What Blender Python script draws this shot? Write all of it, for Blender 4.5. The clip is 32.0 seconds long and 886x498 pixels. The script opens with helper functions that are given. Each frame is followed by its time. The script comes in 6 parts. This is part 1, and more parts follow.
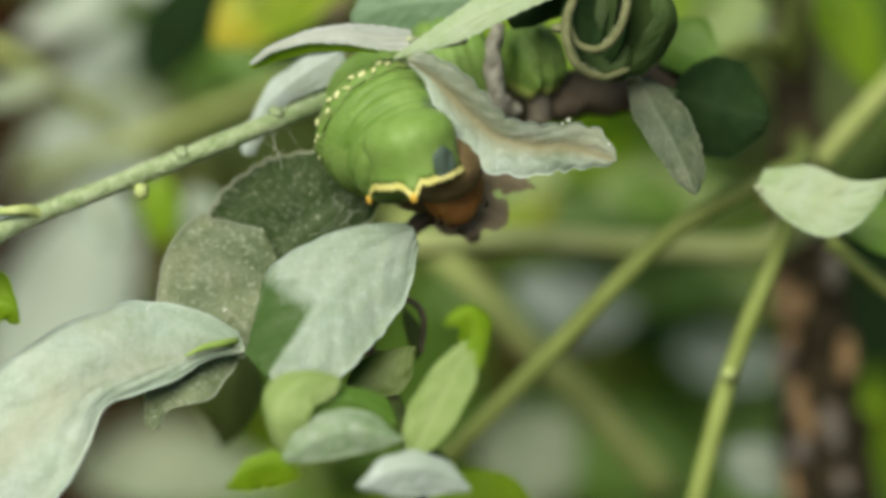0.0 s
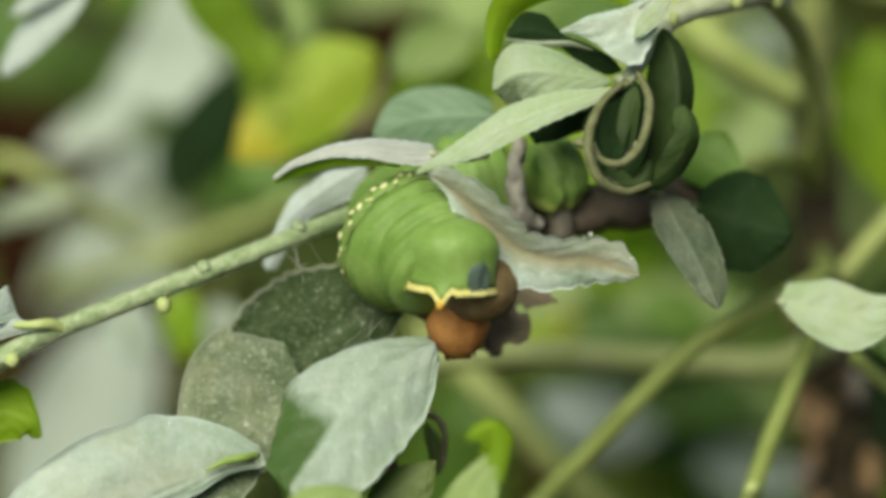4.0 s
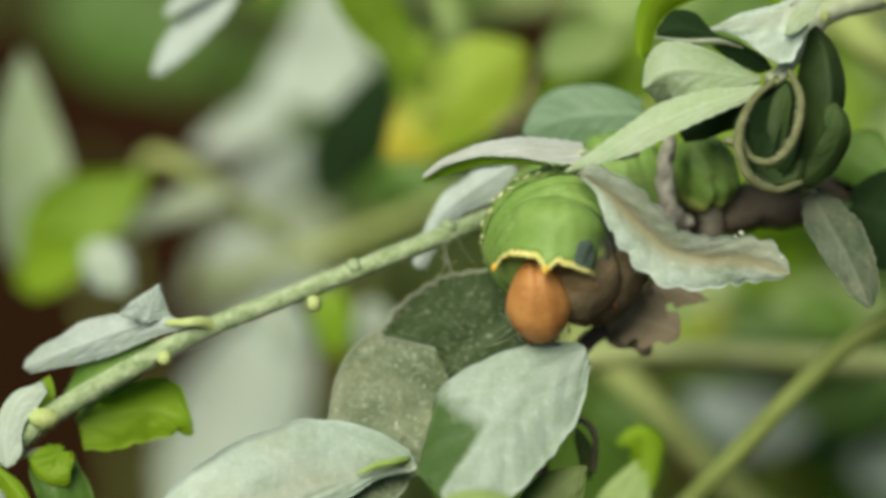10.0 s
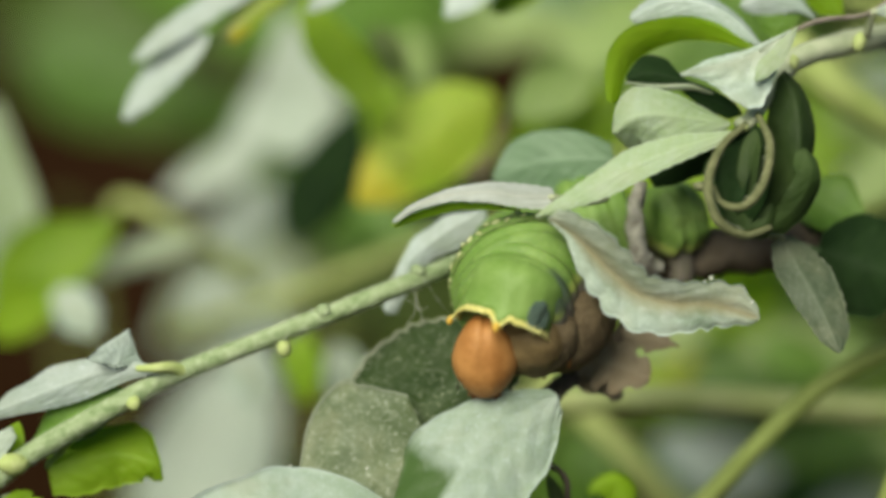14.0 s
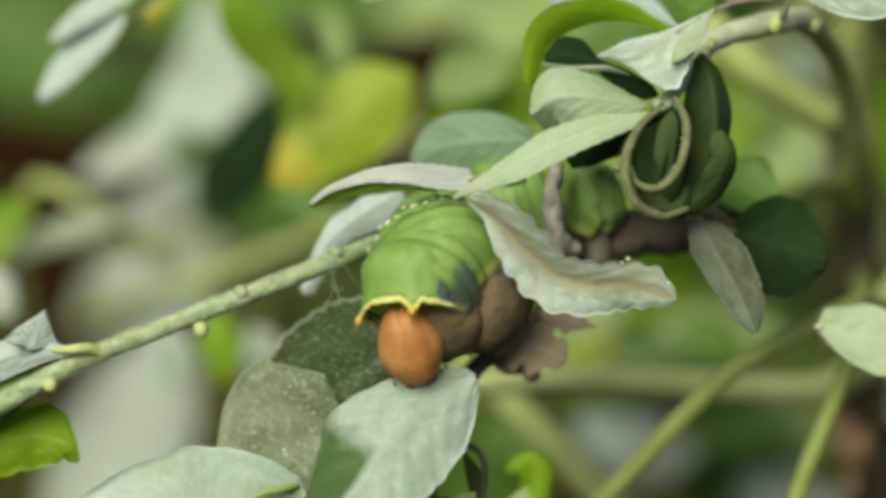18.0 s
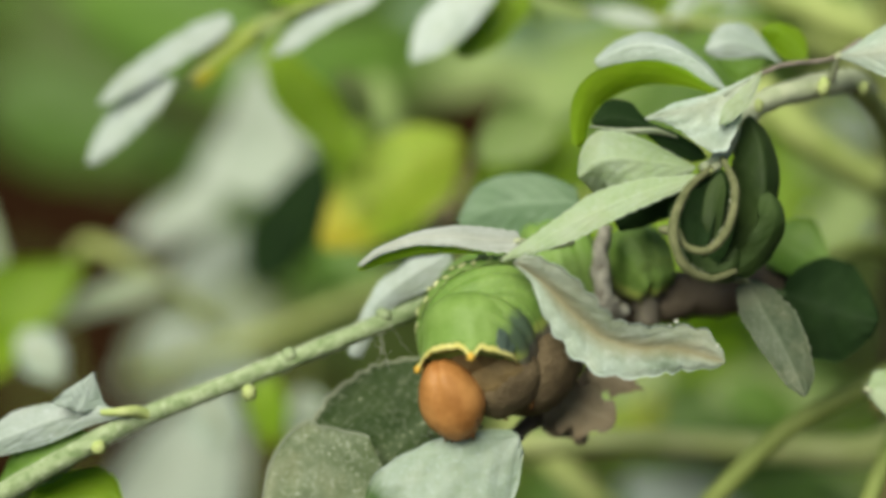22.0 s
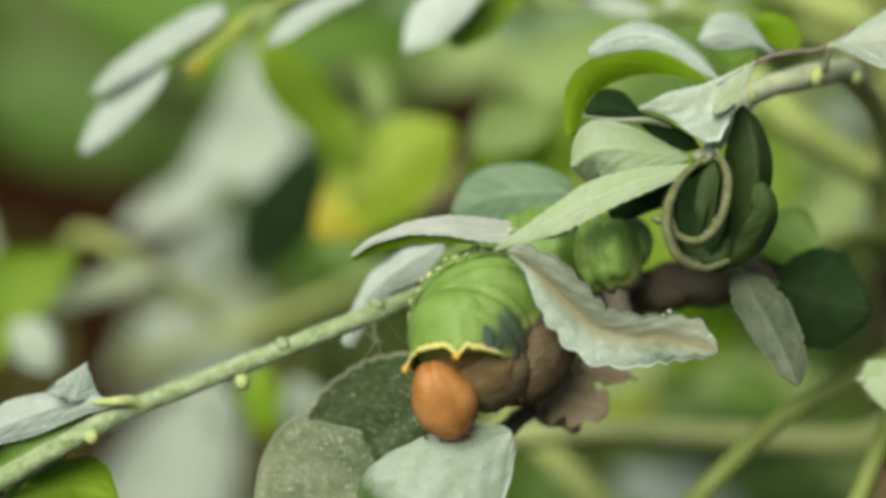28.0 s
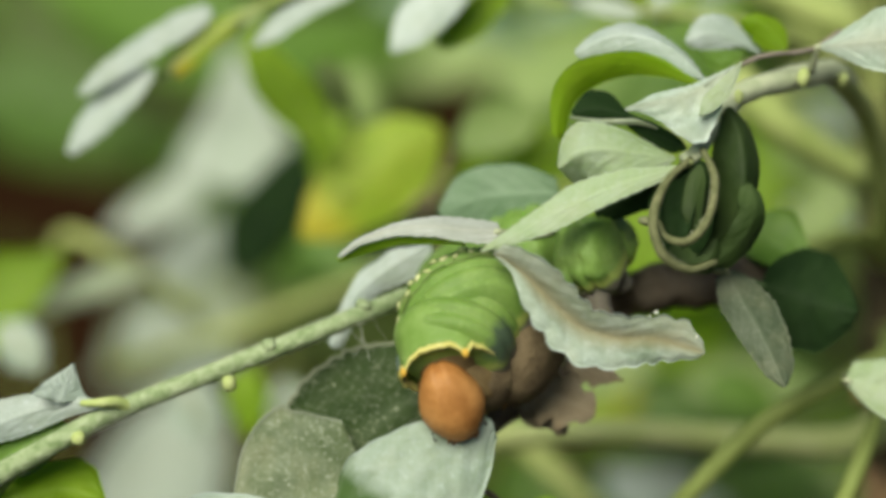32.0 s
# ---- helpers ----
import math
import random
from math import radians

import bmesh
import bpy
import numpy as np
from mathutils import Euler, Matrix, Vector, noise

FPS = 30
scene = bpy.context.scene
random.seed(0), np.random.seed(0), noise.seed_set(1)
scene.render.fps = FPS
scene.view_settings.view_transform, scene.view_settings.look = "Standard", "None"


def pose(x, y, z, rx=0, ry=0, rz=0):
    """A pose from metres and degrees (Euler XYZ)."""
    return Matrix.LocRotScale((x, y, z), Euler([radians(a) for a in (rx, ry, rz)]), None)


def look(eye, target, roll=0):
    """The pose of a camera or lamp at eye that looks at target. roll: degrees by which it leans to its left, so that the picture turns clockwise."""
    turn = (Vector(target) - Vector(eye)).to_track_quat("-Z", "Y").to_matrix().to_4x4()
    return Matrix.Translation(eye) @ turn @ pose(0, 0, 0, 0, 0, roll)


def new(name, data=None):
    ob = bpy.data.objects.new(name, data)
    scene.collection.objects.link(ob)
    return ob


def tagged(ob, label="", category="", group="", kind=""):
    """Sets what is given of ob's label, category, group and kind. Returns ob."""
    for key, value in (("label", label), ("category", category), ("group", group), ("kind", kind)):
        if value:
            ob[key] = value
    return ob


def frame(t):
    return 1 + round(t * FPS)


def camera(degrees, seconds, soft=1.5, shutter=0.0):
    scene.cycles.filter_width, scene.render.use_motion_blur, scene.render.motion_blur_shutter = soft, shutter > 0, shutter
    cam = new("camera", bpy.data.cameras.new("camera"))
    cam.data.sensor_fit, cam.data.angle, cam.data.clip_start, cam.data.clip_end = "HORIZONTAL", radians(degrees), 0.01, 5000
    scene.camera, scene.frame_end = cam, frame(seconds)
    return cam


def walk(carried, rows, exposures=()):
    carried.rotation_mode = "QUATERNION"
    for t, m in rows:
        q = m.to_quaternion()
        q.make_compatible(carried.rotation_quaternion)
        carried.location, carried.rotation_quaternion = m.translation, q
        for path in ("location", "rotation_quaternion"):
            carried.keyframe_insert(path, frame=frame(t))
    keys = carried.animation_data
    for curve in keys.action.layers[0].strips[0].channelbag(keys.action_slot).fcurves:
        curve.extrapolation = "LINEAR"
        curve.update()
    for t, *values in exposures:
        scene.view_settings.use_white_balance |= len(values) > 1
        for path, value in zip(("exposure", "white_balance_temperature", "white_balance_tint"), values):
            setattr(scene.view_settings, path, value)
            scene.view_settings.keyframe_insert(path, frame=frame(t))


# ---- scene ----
# A green caterpillar on a dusty citrus-like shrub, seen close by. Plan numbers are millimetres in the
# plan axes: x to the right, y away from the lens, z up; the plan leans 20 degrees and stands half a metre over the soil.
PLAN = pose(0, 0, 0.5, -20, 0, 0)
AWAY = 0.2


def V(p):
    return PLAN @ Vector((p[0] * 0.001, p[1] * 0.001, p[2] * 0.001))


def gaze(yaw, pitch):
    return PLAN @ pose(0, -AWAY, 0) @ pose(0, 0, 0, 0, 0, yaw) @ pose(0, 0, 0, pitch + 90, 0, 0)


# ---- camera ----
cam = camera(18.0, 32.0, soft=4.0)
cam.data.dof.use_dof = True
cam.data.dof.focus_distance = 0.1968
cam.data.dof.aperture_fstop = 10.5
walk(cam, [
    (0, gaze(-1.614, -2.880)),
    (0.5, gaze(-1.666, -2.614)),
    (1, gaze(-1.747, -2.302)),
    (1.5, gaze(-1.822, -2.083)),
    (2, gaze(-1.464, -1.967)),
    (2.5, gaze(-1.452, -1.285)),
    (3, gaze(-1.163, -0.764)),
    (3.5, gaze(-1.169, -0.532)),
    (5.5, gaze(-0.532, -1.142)),
    (6, gaze(0.243, -1.817)),
    (6.5, gaze(1.088, -2.190)),
    (7, gaze(1.736, -2.595)),
    (7.5, gaze(2.333, -2.911)),
    (8, gaze(2.768, -3.122)),
    (8.5, gaze(2.791, -2.387)),
    (9, gaze(2.560, -1.632)),
    (9.5, gaze(2.016, -0.894)),
    (10, gaze(1.903, -0.570)),
    (10.5, gaze(1.834, -0.370)),
    (11, gaze(1.221, 0.703)),
    (11.5, gaze(1.227, 1.027)),
    (12, gaze(1.256, 0.585)),
    (12.5, gaze(1.389, 0.278)),
    (13, gaze(1.429, 0.281)),
    (13.5, gaze(1.386, 0.272)),
    (14, gaze(1.293, 0.353)),
    (14.5, gaze(1.215, 0.362)),
    (16.5, gaze(0.255, -0.298)),
    (17, gaze(0.142, -0.205)),
    (17.5, gaze(-0.174, -0.133)),
    (18, gaze(-0.399, -0.035)),
    (18.5, gaze(-0.469, -0.014)),
    (19, gaze(0.000, 0.000)),
    (19.5, gaze(0.344, 0.506)),
    (20, gaze(0.764, 0.666)),
    (20.5, gaze(0.955, 0.787)),
    (21, gaze(1.036, 0.877)),
    (21.5, gaze(1.180, 1.042)),
    (22, gaze(0.585, 1.247)),
    (22.5, gaze(0.249, 1.580)),
    (23, gaze(0.122, 1.834)),
    (23.5, gaze(-0.055, 1.846)),
    (24, gaze(-0.098, 1.603)),
    (24.5, gaze(-0.231, 1.528)),
    (25, gaze(-0.359, 1.603)),
    (25.5, gaze(-0.258, 1.478)),
    (27.5, gaze(0.431, 1.065)),
    (28, gaze(0.443, 1.036)),
    (28.5, gaze(0.538, 1.094)),
    (29, gaze(0.556, 1.143)),
    (29.5, gaze(0.556, 1.259)),
    (30, gaze(0.463, 1.395)),
    (30.5, gaze(0.454, 1.591)),
    (31, gaze(0.252, 1.623)),
    (31.5, gaze(0.437, 1.551)),
    (32, gaze(0.177, 1.059)),
])

# ---- light ----
world = bpy.data.worlds.new("sky")
scene.world = world
world.use_nodes = True
wn, wl = world.node_tree.nodes, world.node_tree.links
sky = wn.new("ShaderNodeTexSky")
sky.sky_type, sky.sun_disc = "NISHITA", False
sky.sun_elevation, sky.sun_rotation = radians(49), radians(205)
wl.new(sky.outputs[0], wn["Background"].inputs[0])
wn["Background"].inputs[1].default_value = 0.050
sun_data = bpy.data.lights.new("sun", "SUN")
sun_data.energy, sun_data.angle, sun_data.color = 4.7, radians(44), (1.0, 0.95, 0.84)
sun = new("sun", sun_data)
sun.matrix_world = look((-0.35, -0.75, 1.45), (0, 0, 0.5))
scene.view_settings.exposure = -0.01
scene.view_settings.use_white_balance = True
scene.view_settings.white_balance_temperature, scene.view_settings.white_balance_tint = 7030, -4


# ---- materials ----
def shader(name):
    m = bpy.data.materials.new(name)
    m.use_nodes = True
    nt = m.node_tree
    b = nt.nodes["Principled BSDF"]
    return m, nt.nodes, nt.links, b


def grain(nodes, links, coord, scale, detail=4, rough=0.6):
    n = nodes.new("ShaderNodeTexNoise")
    n.inputs["Scale"].default_value, n.inputs["Detail"].default_value, n.inputs["Roughness"].default_value = scale, detail, rough
    links.new(coord, n.inputs["Vector"])
    return n.outputs["Fac"]


def ramp(nodes, links, fac, stops):
    r = nodes.new("ShaderNodeValToRGB")
    e = r.color_ramp.elements
    while len(e) < len(stops):
        e.new(0.5)
    for q, (p, c) in zip(e, stops):
        q.position, q.color = p, (c, c, c, 1) if isinstance(c, (int, float)) else (*c, 1)
    links.new(fac, r.inputs[0])
    return r.outputs[0]


def mixed(nodes, links, fac, a, b, mode="MIX"):
    n = nodes.new("ShaderNodeMix")
    n.data_type, n.blend_type = "RGBA", mode
    for k, v in ((0, fac), (6, a), (7, b)):
        if isinstance(v, (int, float)):
            n.inputs[k].default_value = v
        elif isinstance(v, tuple):
            n.inputs[k].default_value = (*v, 1)
        else:
            links.new(v, n.inputs[k])
    return n.outputs[2]


def calc(nodes, links, op, *vals):
    n = nodes.new("ShaderNodeMath")
    n.operation = op
    for k, v in enumerate(vals):
        if isinstance(v, (int, float)):
            n.inputs[k].default_value = v
        else:
            links.new(v, n.inputs[k])
    return n.outputs[0]


def leaf_material(name, dark, light, dust=0.3, dust_colour=(0.55, 0.55, 0.47), glow=(0.35, 0.55, 0.04), through_it=0.25, rough=0.55, vein=0.35, spot=0.0, bare_shade=0.0, tip_colour=None, speck=0.5, tan=0.0, margin=0.0, ribtan=0.0, spec=0.35, half_shade=0.0):
    m, nodes, links, b = shader(name)
    tc = nodes.new("ShaderNodeTexCoord")
    co, uv = tc.outputs["Object"], tc.outputs["UV"]
    info = nodes.new("ShaderNodeObjectInfo")
    base = mixed(nodes, links, ramp(nodes, links, grain(nodes, links, co, 260), [(0.3, 0.0), (0.7, 1.0)]), dark, light)
    sep = nodes.new("ShaderNodeSeparateXYZ")
    links.new(uv, sep.inputs[0])
    across = calc(nodes, links, "ABSOLUTE", calc(nodes, links, "SUBTRACT", sep.outputs[1], 0.5))
    wob = calc(nodes, links, "MULTIPLY", grain(nodes, links, co, 500, 2), 0.9)
    phase = calc(nodes, links, "ADD", calc(nodes, links, "SUBTRACT", calc(nodes, links, "MULTIPLY", sep.outputs[0], 9.0), calc(nodes, links, "MULTIPLY", across, 6.0)), wob)
    line = calc(nodes, links, "POWER", calc(nodes, links, "ABSOLUTE", calc(nodes, links, "SINE", calc(nodes, links, "MULTIPLY", phase, 3.1416))), 8.0)
    rib = ramp(nodes, links, across, [(0.0, 1.0), (0.10, 0.0)])
    fine = calc(nodes, links, "MULTIPLY", line, 0.2)
    veins = calc(nodes, links, "MULTIPLY", calc(nodes, links, "MAXIMUM", rib, fine), vein)
    pale = tuple(min(1.0, c * 1.25 + 0.05) for c in light)
    base = mixed(nodes, links, veins, base, pale)
    film = ramp(nodes, links, grain(nodes, links, co, 420, 6, 0.7), [(0.36, 0.12), (0.66, 1.0)])
    specks = ramp(nodes, links, grain(nodes, links, co, 4200, 2), [(0.59, 0.0), (0.67, 1.0)])
    blotch = ramp(nodes, links, grain(nodes, links, co, 130, 3), [(0.35, 0.72), (0.65, 1.15)])
    film = calc(nodes, links, "MULTIPLY", film, blotch)
    crumbs = ramp(nodes, links, grain(nodes, links, co, 1700, 3, 0.7), [(0.66, 0.0), (0.72, 1.0)])
    specks = calc(nodes, links, "MAXIMUM", specks, calc(nodes, links, "MULTIPLY", crumbs, 1.6))
    amount = calc(nodes, links, "MINIMUM", calc(nodes, links, "MULTIPLY", calc(nodes, links, "ADD", film, calc(nodes, links, "MULTIPLY", specks, speck)), dust), 0.95)
    # Drooping half near the tip: dust-free green, with its shade put into the colour.
    if bare_shade:
        side = ramp(nodes, links, calc(nodes, links, "ADD", sep.outputs[1], calc(nodes, links, "MULTIPLY", grain(nodes, links, co, 700, 3), 0.06)), [(0.47, 1.0), (0.54, 0.0)])
        reach = ramp(nodes, links, calc(nodes, links, "ADD", sep.outputs[0], calc(nodes, links, "MULTIPLY", grain(nodes, links, co, 500, 4), 0.15)), [(0.63, 0.0), (0.75, 1.0)])
        bare_half = calc(nodes, links, "MULTIPLY", calc(nodes, links, "MULTIPLY", side, reach), bare_shade)
    col = mixed(nodes, links, amount, base, dust_colour)
    if tan:
        stain = ramp(nodes, links, grain(nodes, links, co, 260, 4, 0.6), [(0.45, 0.0), (0.72, tan)])
        col = mixed(nodes, links, stain, col, (0.36, 0.33, 0.22))
        pores = ramp(nodes, links, grain(nodes, links, co, 1300, 3), [(0.30, tan * 0.8), (0.48, 0.0)])
        col = mixed(nodes, links, pores, col, dark)
    # Brown along the midrib; the darker tone also paints shade in the folded valley.
    if ribtan:
        near_rib = ramp(nodes, links, calc(nodes, links, "ADD", across, calc(nodes, links, "MULTIPLY", grain(nodes, links, co, 500, 4), 0.16)), [(0.10, ribtan), (0.34, 0.0)])
        col = mixed(nodes, links, near_rib, col, (0.27, 0.22, 0.11))
    # One half tinted browner and darker, painting the shaded side of the V fold.
    if half_shade:
        fold_shade = ramp(nodes, links, calc(nodes, links, "ADD", sep.outputs[1], calc(nodes, links, "MULTIPLY", grain(nodes, links, co, 600, 4), 0.12)), [(0.52, 0.0), (0.62, half_shade)])
        col = mixed(nodes, links, fold_shade, col, (0.30, 0.27, 0.19))
    col = mixed(nodes, links, ramp(nodes, links, across, [(0.474, 0.0), (0.492, margin)]), col, dust_colour)
    if bare_shade:
        col = mixed(nodes, links, bare_half, col, mixed(nodes, links, grain(nodes, links, co, 300), (0.035, 0.085, 0.010), (0.075, 0.145, 0.025)))
    if tip_colour:
        old = ramp(nodes, links, calc(nodes, links, "ADD", sep.outputs[0], calc(nodes, links, "MULTIPLY", grain(nodes, links, co, 200, 3), 0.25)), [(0.80, 0.0), (1.0, 1.0)])
        col = mixed(nodes, links, old, col, tip_colour)
    if spot:
        rot = ramp(nodes, links, grain(nodes, links, co, 330, 3), [(0.60, 0.0), (0.65, spot)])
        col = mixed(nodes, links, rot, col, (0.12, 0.07, 0.03))
    shade = calc(nodes, links, "ADD", calc(nodes, links, "MULTIPLY", info.outputs["Random"], 0.22), 0.89)
    hs = nodes.new("ShaderNodeHueSaturation")
    links.new(shade, hs.inputs["Value"])
    links.new(col, hs.inputs["Color"])
    links.new(hs.outputs[0], b.inputs["Base Color"])
    b.inputs["Roughness"].default_value = rough
    b.inputs["Specular IOR Level"].default_value = spec
    bump = nodes.new("ShaderNodeBump")
    bump.inputs["Strength"].default_value, bump.inputs["Distance"].default_value = 0.55, 0.00022
    links.new(calc(nodes, links, "ADD", calc(nodes, links, "MULTIPLY", veins, 1.2), calc(nodes, links, "MULTIPLY", grain(nodes, links, co, 1500, 5), 0.8)), bump.inputs["Height"])
    links.new(bump.outputs[0], b.inputs["Normal"])
    tr = nodes.new("ShaderNodeBsdfTranslucent")
    tr.inputs[0].default_value = (*glow, 1)
    mx = nodes.new("ShaderNodeMixShader")
    mx.inputs[0].default_value = through_it
    links.new(b.outputs[0], mx.inputs[1])
    links.new(tr.outputs[0], mx.inputs[2])
    links.new(mx.outputs[0], nodes["Material Output"].inputs[0])
    return m


def plain_material(name, dark, light, scale=600, rough=0.6, fine=3500, bump_mm=0.1, spec=0.3):
    m, nodes, links, b = shader(name)
    co = nodes.new("ShaderNodeTexCoord").outputs["Object"]
    one = ramp(nodes, links, grain(nodes, links, co, scale), [(0.32, 0.0), (0.68, 1.0)])
    two = grain(nodes, links, co, fine, 3)
    col = mixed(nodes, links, one, dark, light)
    col = mixed(nodes, links, 0.35, col, mixed(nodes, links, two, dark, light))
    links.new(col, b.inputs["Base Color"])
    b.inputs["Roughness"].default_value = rough
    b.inputs["Specular IOR Level"].default_value = spec
    bump = nodes.new("ShaderNodeBump")
    bump.inputs["Strength"].default_value, bump.inputs["Distance"].default_value = 0.5, bump_mm * 0.001
    links.new(calc(nodes, links, "ADD", one, two), bump.inputs["Height"])
    links.new(bump.outputs[0], b.inputs["Normal"])
    return m


DUSTY = leaf_material("dusty_leaf", (0.17, 0.23, 0.13), (0.29, 0.35, 0.23), 0.55, (0.54, 0.57, 0.51), tan=0.45, margin=0.5)
# Bluish-white dust colours here also hold the sky sheen on upturned leaf faces.
PALE = leaf_material("pale_leaf", (0.27, 0.36, 0.26), (0.41, 0.49, 0.41), 0.6, (0.63, 0.72, 0.74), through_it=0.16, tan=0.34, margin=0.6, ribtan=0.3, rough=0.45, spec=0.5)
PALE_SHEEN = leaf_material("pale_sheen_leaf", (0.40, 0.43, 0.40), (0.52, 0.55, 0.53), 0.65, (0.72, 0.74, 0.76), through_it=0.12, tan=0.15, margin=0.6, ribtan=0.15)
MILKY = leaf_material("milky_leaf", (0.28, 0.35, 0.30), (0.40, 0.47, 0.43), 0.62, (0.64, 0.70, 0.75), through_it=0.15, tan=0.18, rough=0.45, spec=0.5)
DUSTY_GREEN = leaf_material("dusty_green_leaf", (0.10, 0.18, 0.07), (0.18, 0.28, 0.12), 0.6, (0.60, 0.66, 0.60), through_it=0.15, tan=0.12, margin=0.6, speck=1.0)
SERRATE = leaf_material("serrate_leaf", (0.17, 0.23, 0.15), (0.40, 0.48, 0.38), 0.62, (0.66, 0.75, 0.74), through_it=0.12, tan=0.3, margin=0.85, ribtan=0.8, half_shade=0.3)
PALE_GREEN = leaf_material("pale_green_leaf", (0.30, 0.41, 0.20), (0.43, 0.53, 0.30), 0.58, (0.58, 0.65, 0.59), (0.5, 0.7, 0.1), 0.25, tan=0.3, margin=0.6)
# Dusty leaf whose turned-down half is coloured bare green and shaded.
HALF_SHADED = leaf_material("half_shaded_leaf", (0.25, 0.34, 0.23), (0.38, 0.46, 0.36), 0.6, (0.62, 0.71, 0.72), through_it=0.2, bare_shade=0.95, tan=0.2, margin=0.5, rough=0.5, spec=0.35)
SILVER = leaf_material("silvery_underside", (0.38, 0.45, 0.37), (0.52, 0.58, 0.51), 0.45, (0.64, 0.70, 0.71), through_it=0.2, tan=0.15, margin=0.5)
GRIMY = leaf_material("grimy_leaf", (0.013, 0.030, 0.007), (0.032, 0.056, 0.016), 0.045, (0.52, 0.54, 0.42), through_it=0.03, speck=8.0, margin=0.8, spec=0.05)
GRIMY2 = leaf_material("dust_caked_leaf", (0.065, 0.098, 0.038), (0.135, 0.175, 0.08), 0.42, (0.42, 0.46, 0.37), through_it=0.1, tan=0.3, margin=0.9, speck=2.2, spec=0.2)
DULL = leaf_material("dull_grey_leaf", (0.042, 0.065, 0.034), (0.080, 0.108, 0.060), 0.22, (0.28, 0.30, 0.24), through_it=0.1, tan=0.3, margin=0.15, speck=0.9)
YOUNG = leaf_material("young_leaf", (0.22, 0.33, 0.09), (0.38, 0.47, 0.19), 0.22, (0.6, 0.63, 0.45), (0.5, 0.7, 0.08), 0.35, 0.5)
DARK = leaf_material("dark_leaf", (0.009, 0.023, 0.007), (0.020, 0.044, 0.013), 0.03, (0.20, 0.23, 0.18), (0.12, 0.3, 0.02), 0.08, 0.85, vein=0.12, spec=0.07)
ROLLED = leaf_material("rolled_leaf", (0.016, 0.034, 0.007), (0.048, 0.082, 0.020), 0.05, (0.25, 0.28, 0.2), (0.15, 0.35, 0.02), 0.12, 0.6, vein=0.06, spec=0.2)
GREEN = leaf_material("green_leaf", (0.08, 0.18, 0.02), (0.17, 0.30, 0.04), 0.10, (0.42, 0.48, 0.3), (0.32, 0.55, 0.02), 0.3, 0.45, vein=0.2)
DEEP_GREEN = leaf_material("deep_green_leaf", (0.055, 0.125, 0.016), (0.12, 0.22, 0.035), 0.06, (0.42, 0.48, 0.3), (0.28, 0.5, 0.02), 0.22, 0.45, vein=0.15)
FRESH = leaf_material("fresh_leaf", (0.20, 0.34, 0.012), (0.32, 0.46, 0.03), 0.03, (0.5, 0.55, 0.3), (0.55, 0.75, 0.02), 0.5, 0.5, vein=0.04)
YELLOW = leaf_material("yellowing_leaf", (0.36, 0.52, 0.04), (0.56, 0.66, 0.09), 0.05, (0.5, 0.5, 0.3), (0.62, 0.77, 0.04), 0.45, 0.45, spot=0.85, tip_colour=(0.68, 0.55, 0.06))
BLUISH = leaf_material("bluish_leaf", (0.10, 0.18, 0.09), (0.17, 0.27, 0.16), 0.28, (0.34, 0.42, 0.35), (0.2, 0.45, 0.05), 0.2, 0.5)
OLIVE = leaf_material("olive_leaf", (0.06, 0.09, 0.02), (0.11, 0.15, 0.035), 0.05, (0.3, 0.32, 0.2), (0.2, 0.35, 0.03), 0.25, 0.5)
WITHERED = leaf_material("withered_leaf", (0.22, 0.155, 0.095), (0.38, 0.30, 0.205), 0.35, (0.40, 0.35, 0.27), (0.35, 0.2, 0.1), 0.12, 0.8)
STEM = plain_material("green_stem", (0.15, 0.23, 0.08), (0.50, 0.57, 0.38), 1100, 0.65, 5000, 0.25)
GREY_STEM = plain_material("grey_green_stem", (0.34, 0.39, 0.25), (0.56, 0.59, 0.44), 700, 0.7, 4000, 0.12)
PALE_STEM = plain_material("pale_stem", (0.30, 0.36, 0.11), (0.47, 0.51, 0.21), 400, 0.6, 3000, 0.1)
OLIVE_STEM = plain_material("olive_stem", (0.19, 0.24, 0.06), (0.32, 0.38, 0.12), 300, 0.55, 3000, 0.1)
# Darker stem green for the lower stem, with shade put into the colour.
SHADED_STEM = plain_material("shaded_green_stem", (0.045, 0.075, 0.018), (0.15, 0.20, 0.075), 700, 0.6, 3500, 0.2)
FELT = plain_material("felted_edge", (0.085, 0.10, 0.04), (0.24, 0.24, 0.13), 1200, 0.8, 4000, 0.2)
YELLOW_STEM = plain_material("yellow_green_stem", (0.28, 0.36, 0.10), (0.48, 0.53, 0.22), 300, 0.5, 2000, 0.1)
BRIGHT_STEM = plain_material("bright_stem", (0.42, 0.50, 0.17), (0.62, 0.66, 0.33), 300, 0.5, 2000, 0.1)
BUD = plain_material("bud", (0.36, 0.46, 0.13), (0.56, 0.60, 0.30), 900, 0.6)
TAN_RIB = plain_material("tan_rib", (0.26, 0.20, 0.12), (0.48, 0.41, 0.28), 900, 0.7)
RIB = plain_material("leaf_rib", (0.36, 0.40, 0.24), (0.52, 0.54, 0.40), 900, 0.6)
DARK_RIB = plain_material("dark_rib", (0.05, 0.09, 0.03), (0.10, 0.15, 0.06), 900, 0.6)
GREEN_RIB = plain_material("green_rib", (0.20, 0.32, 0.07), (0.34, 0.45, 0.13), 900, 0.6)
DUSTY_RIB = plain_material("dusty_rib", (0.17, 0.19, 0.09), (0.32, 0.32, 0.20), 900, 0.7)
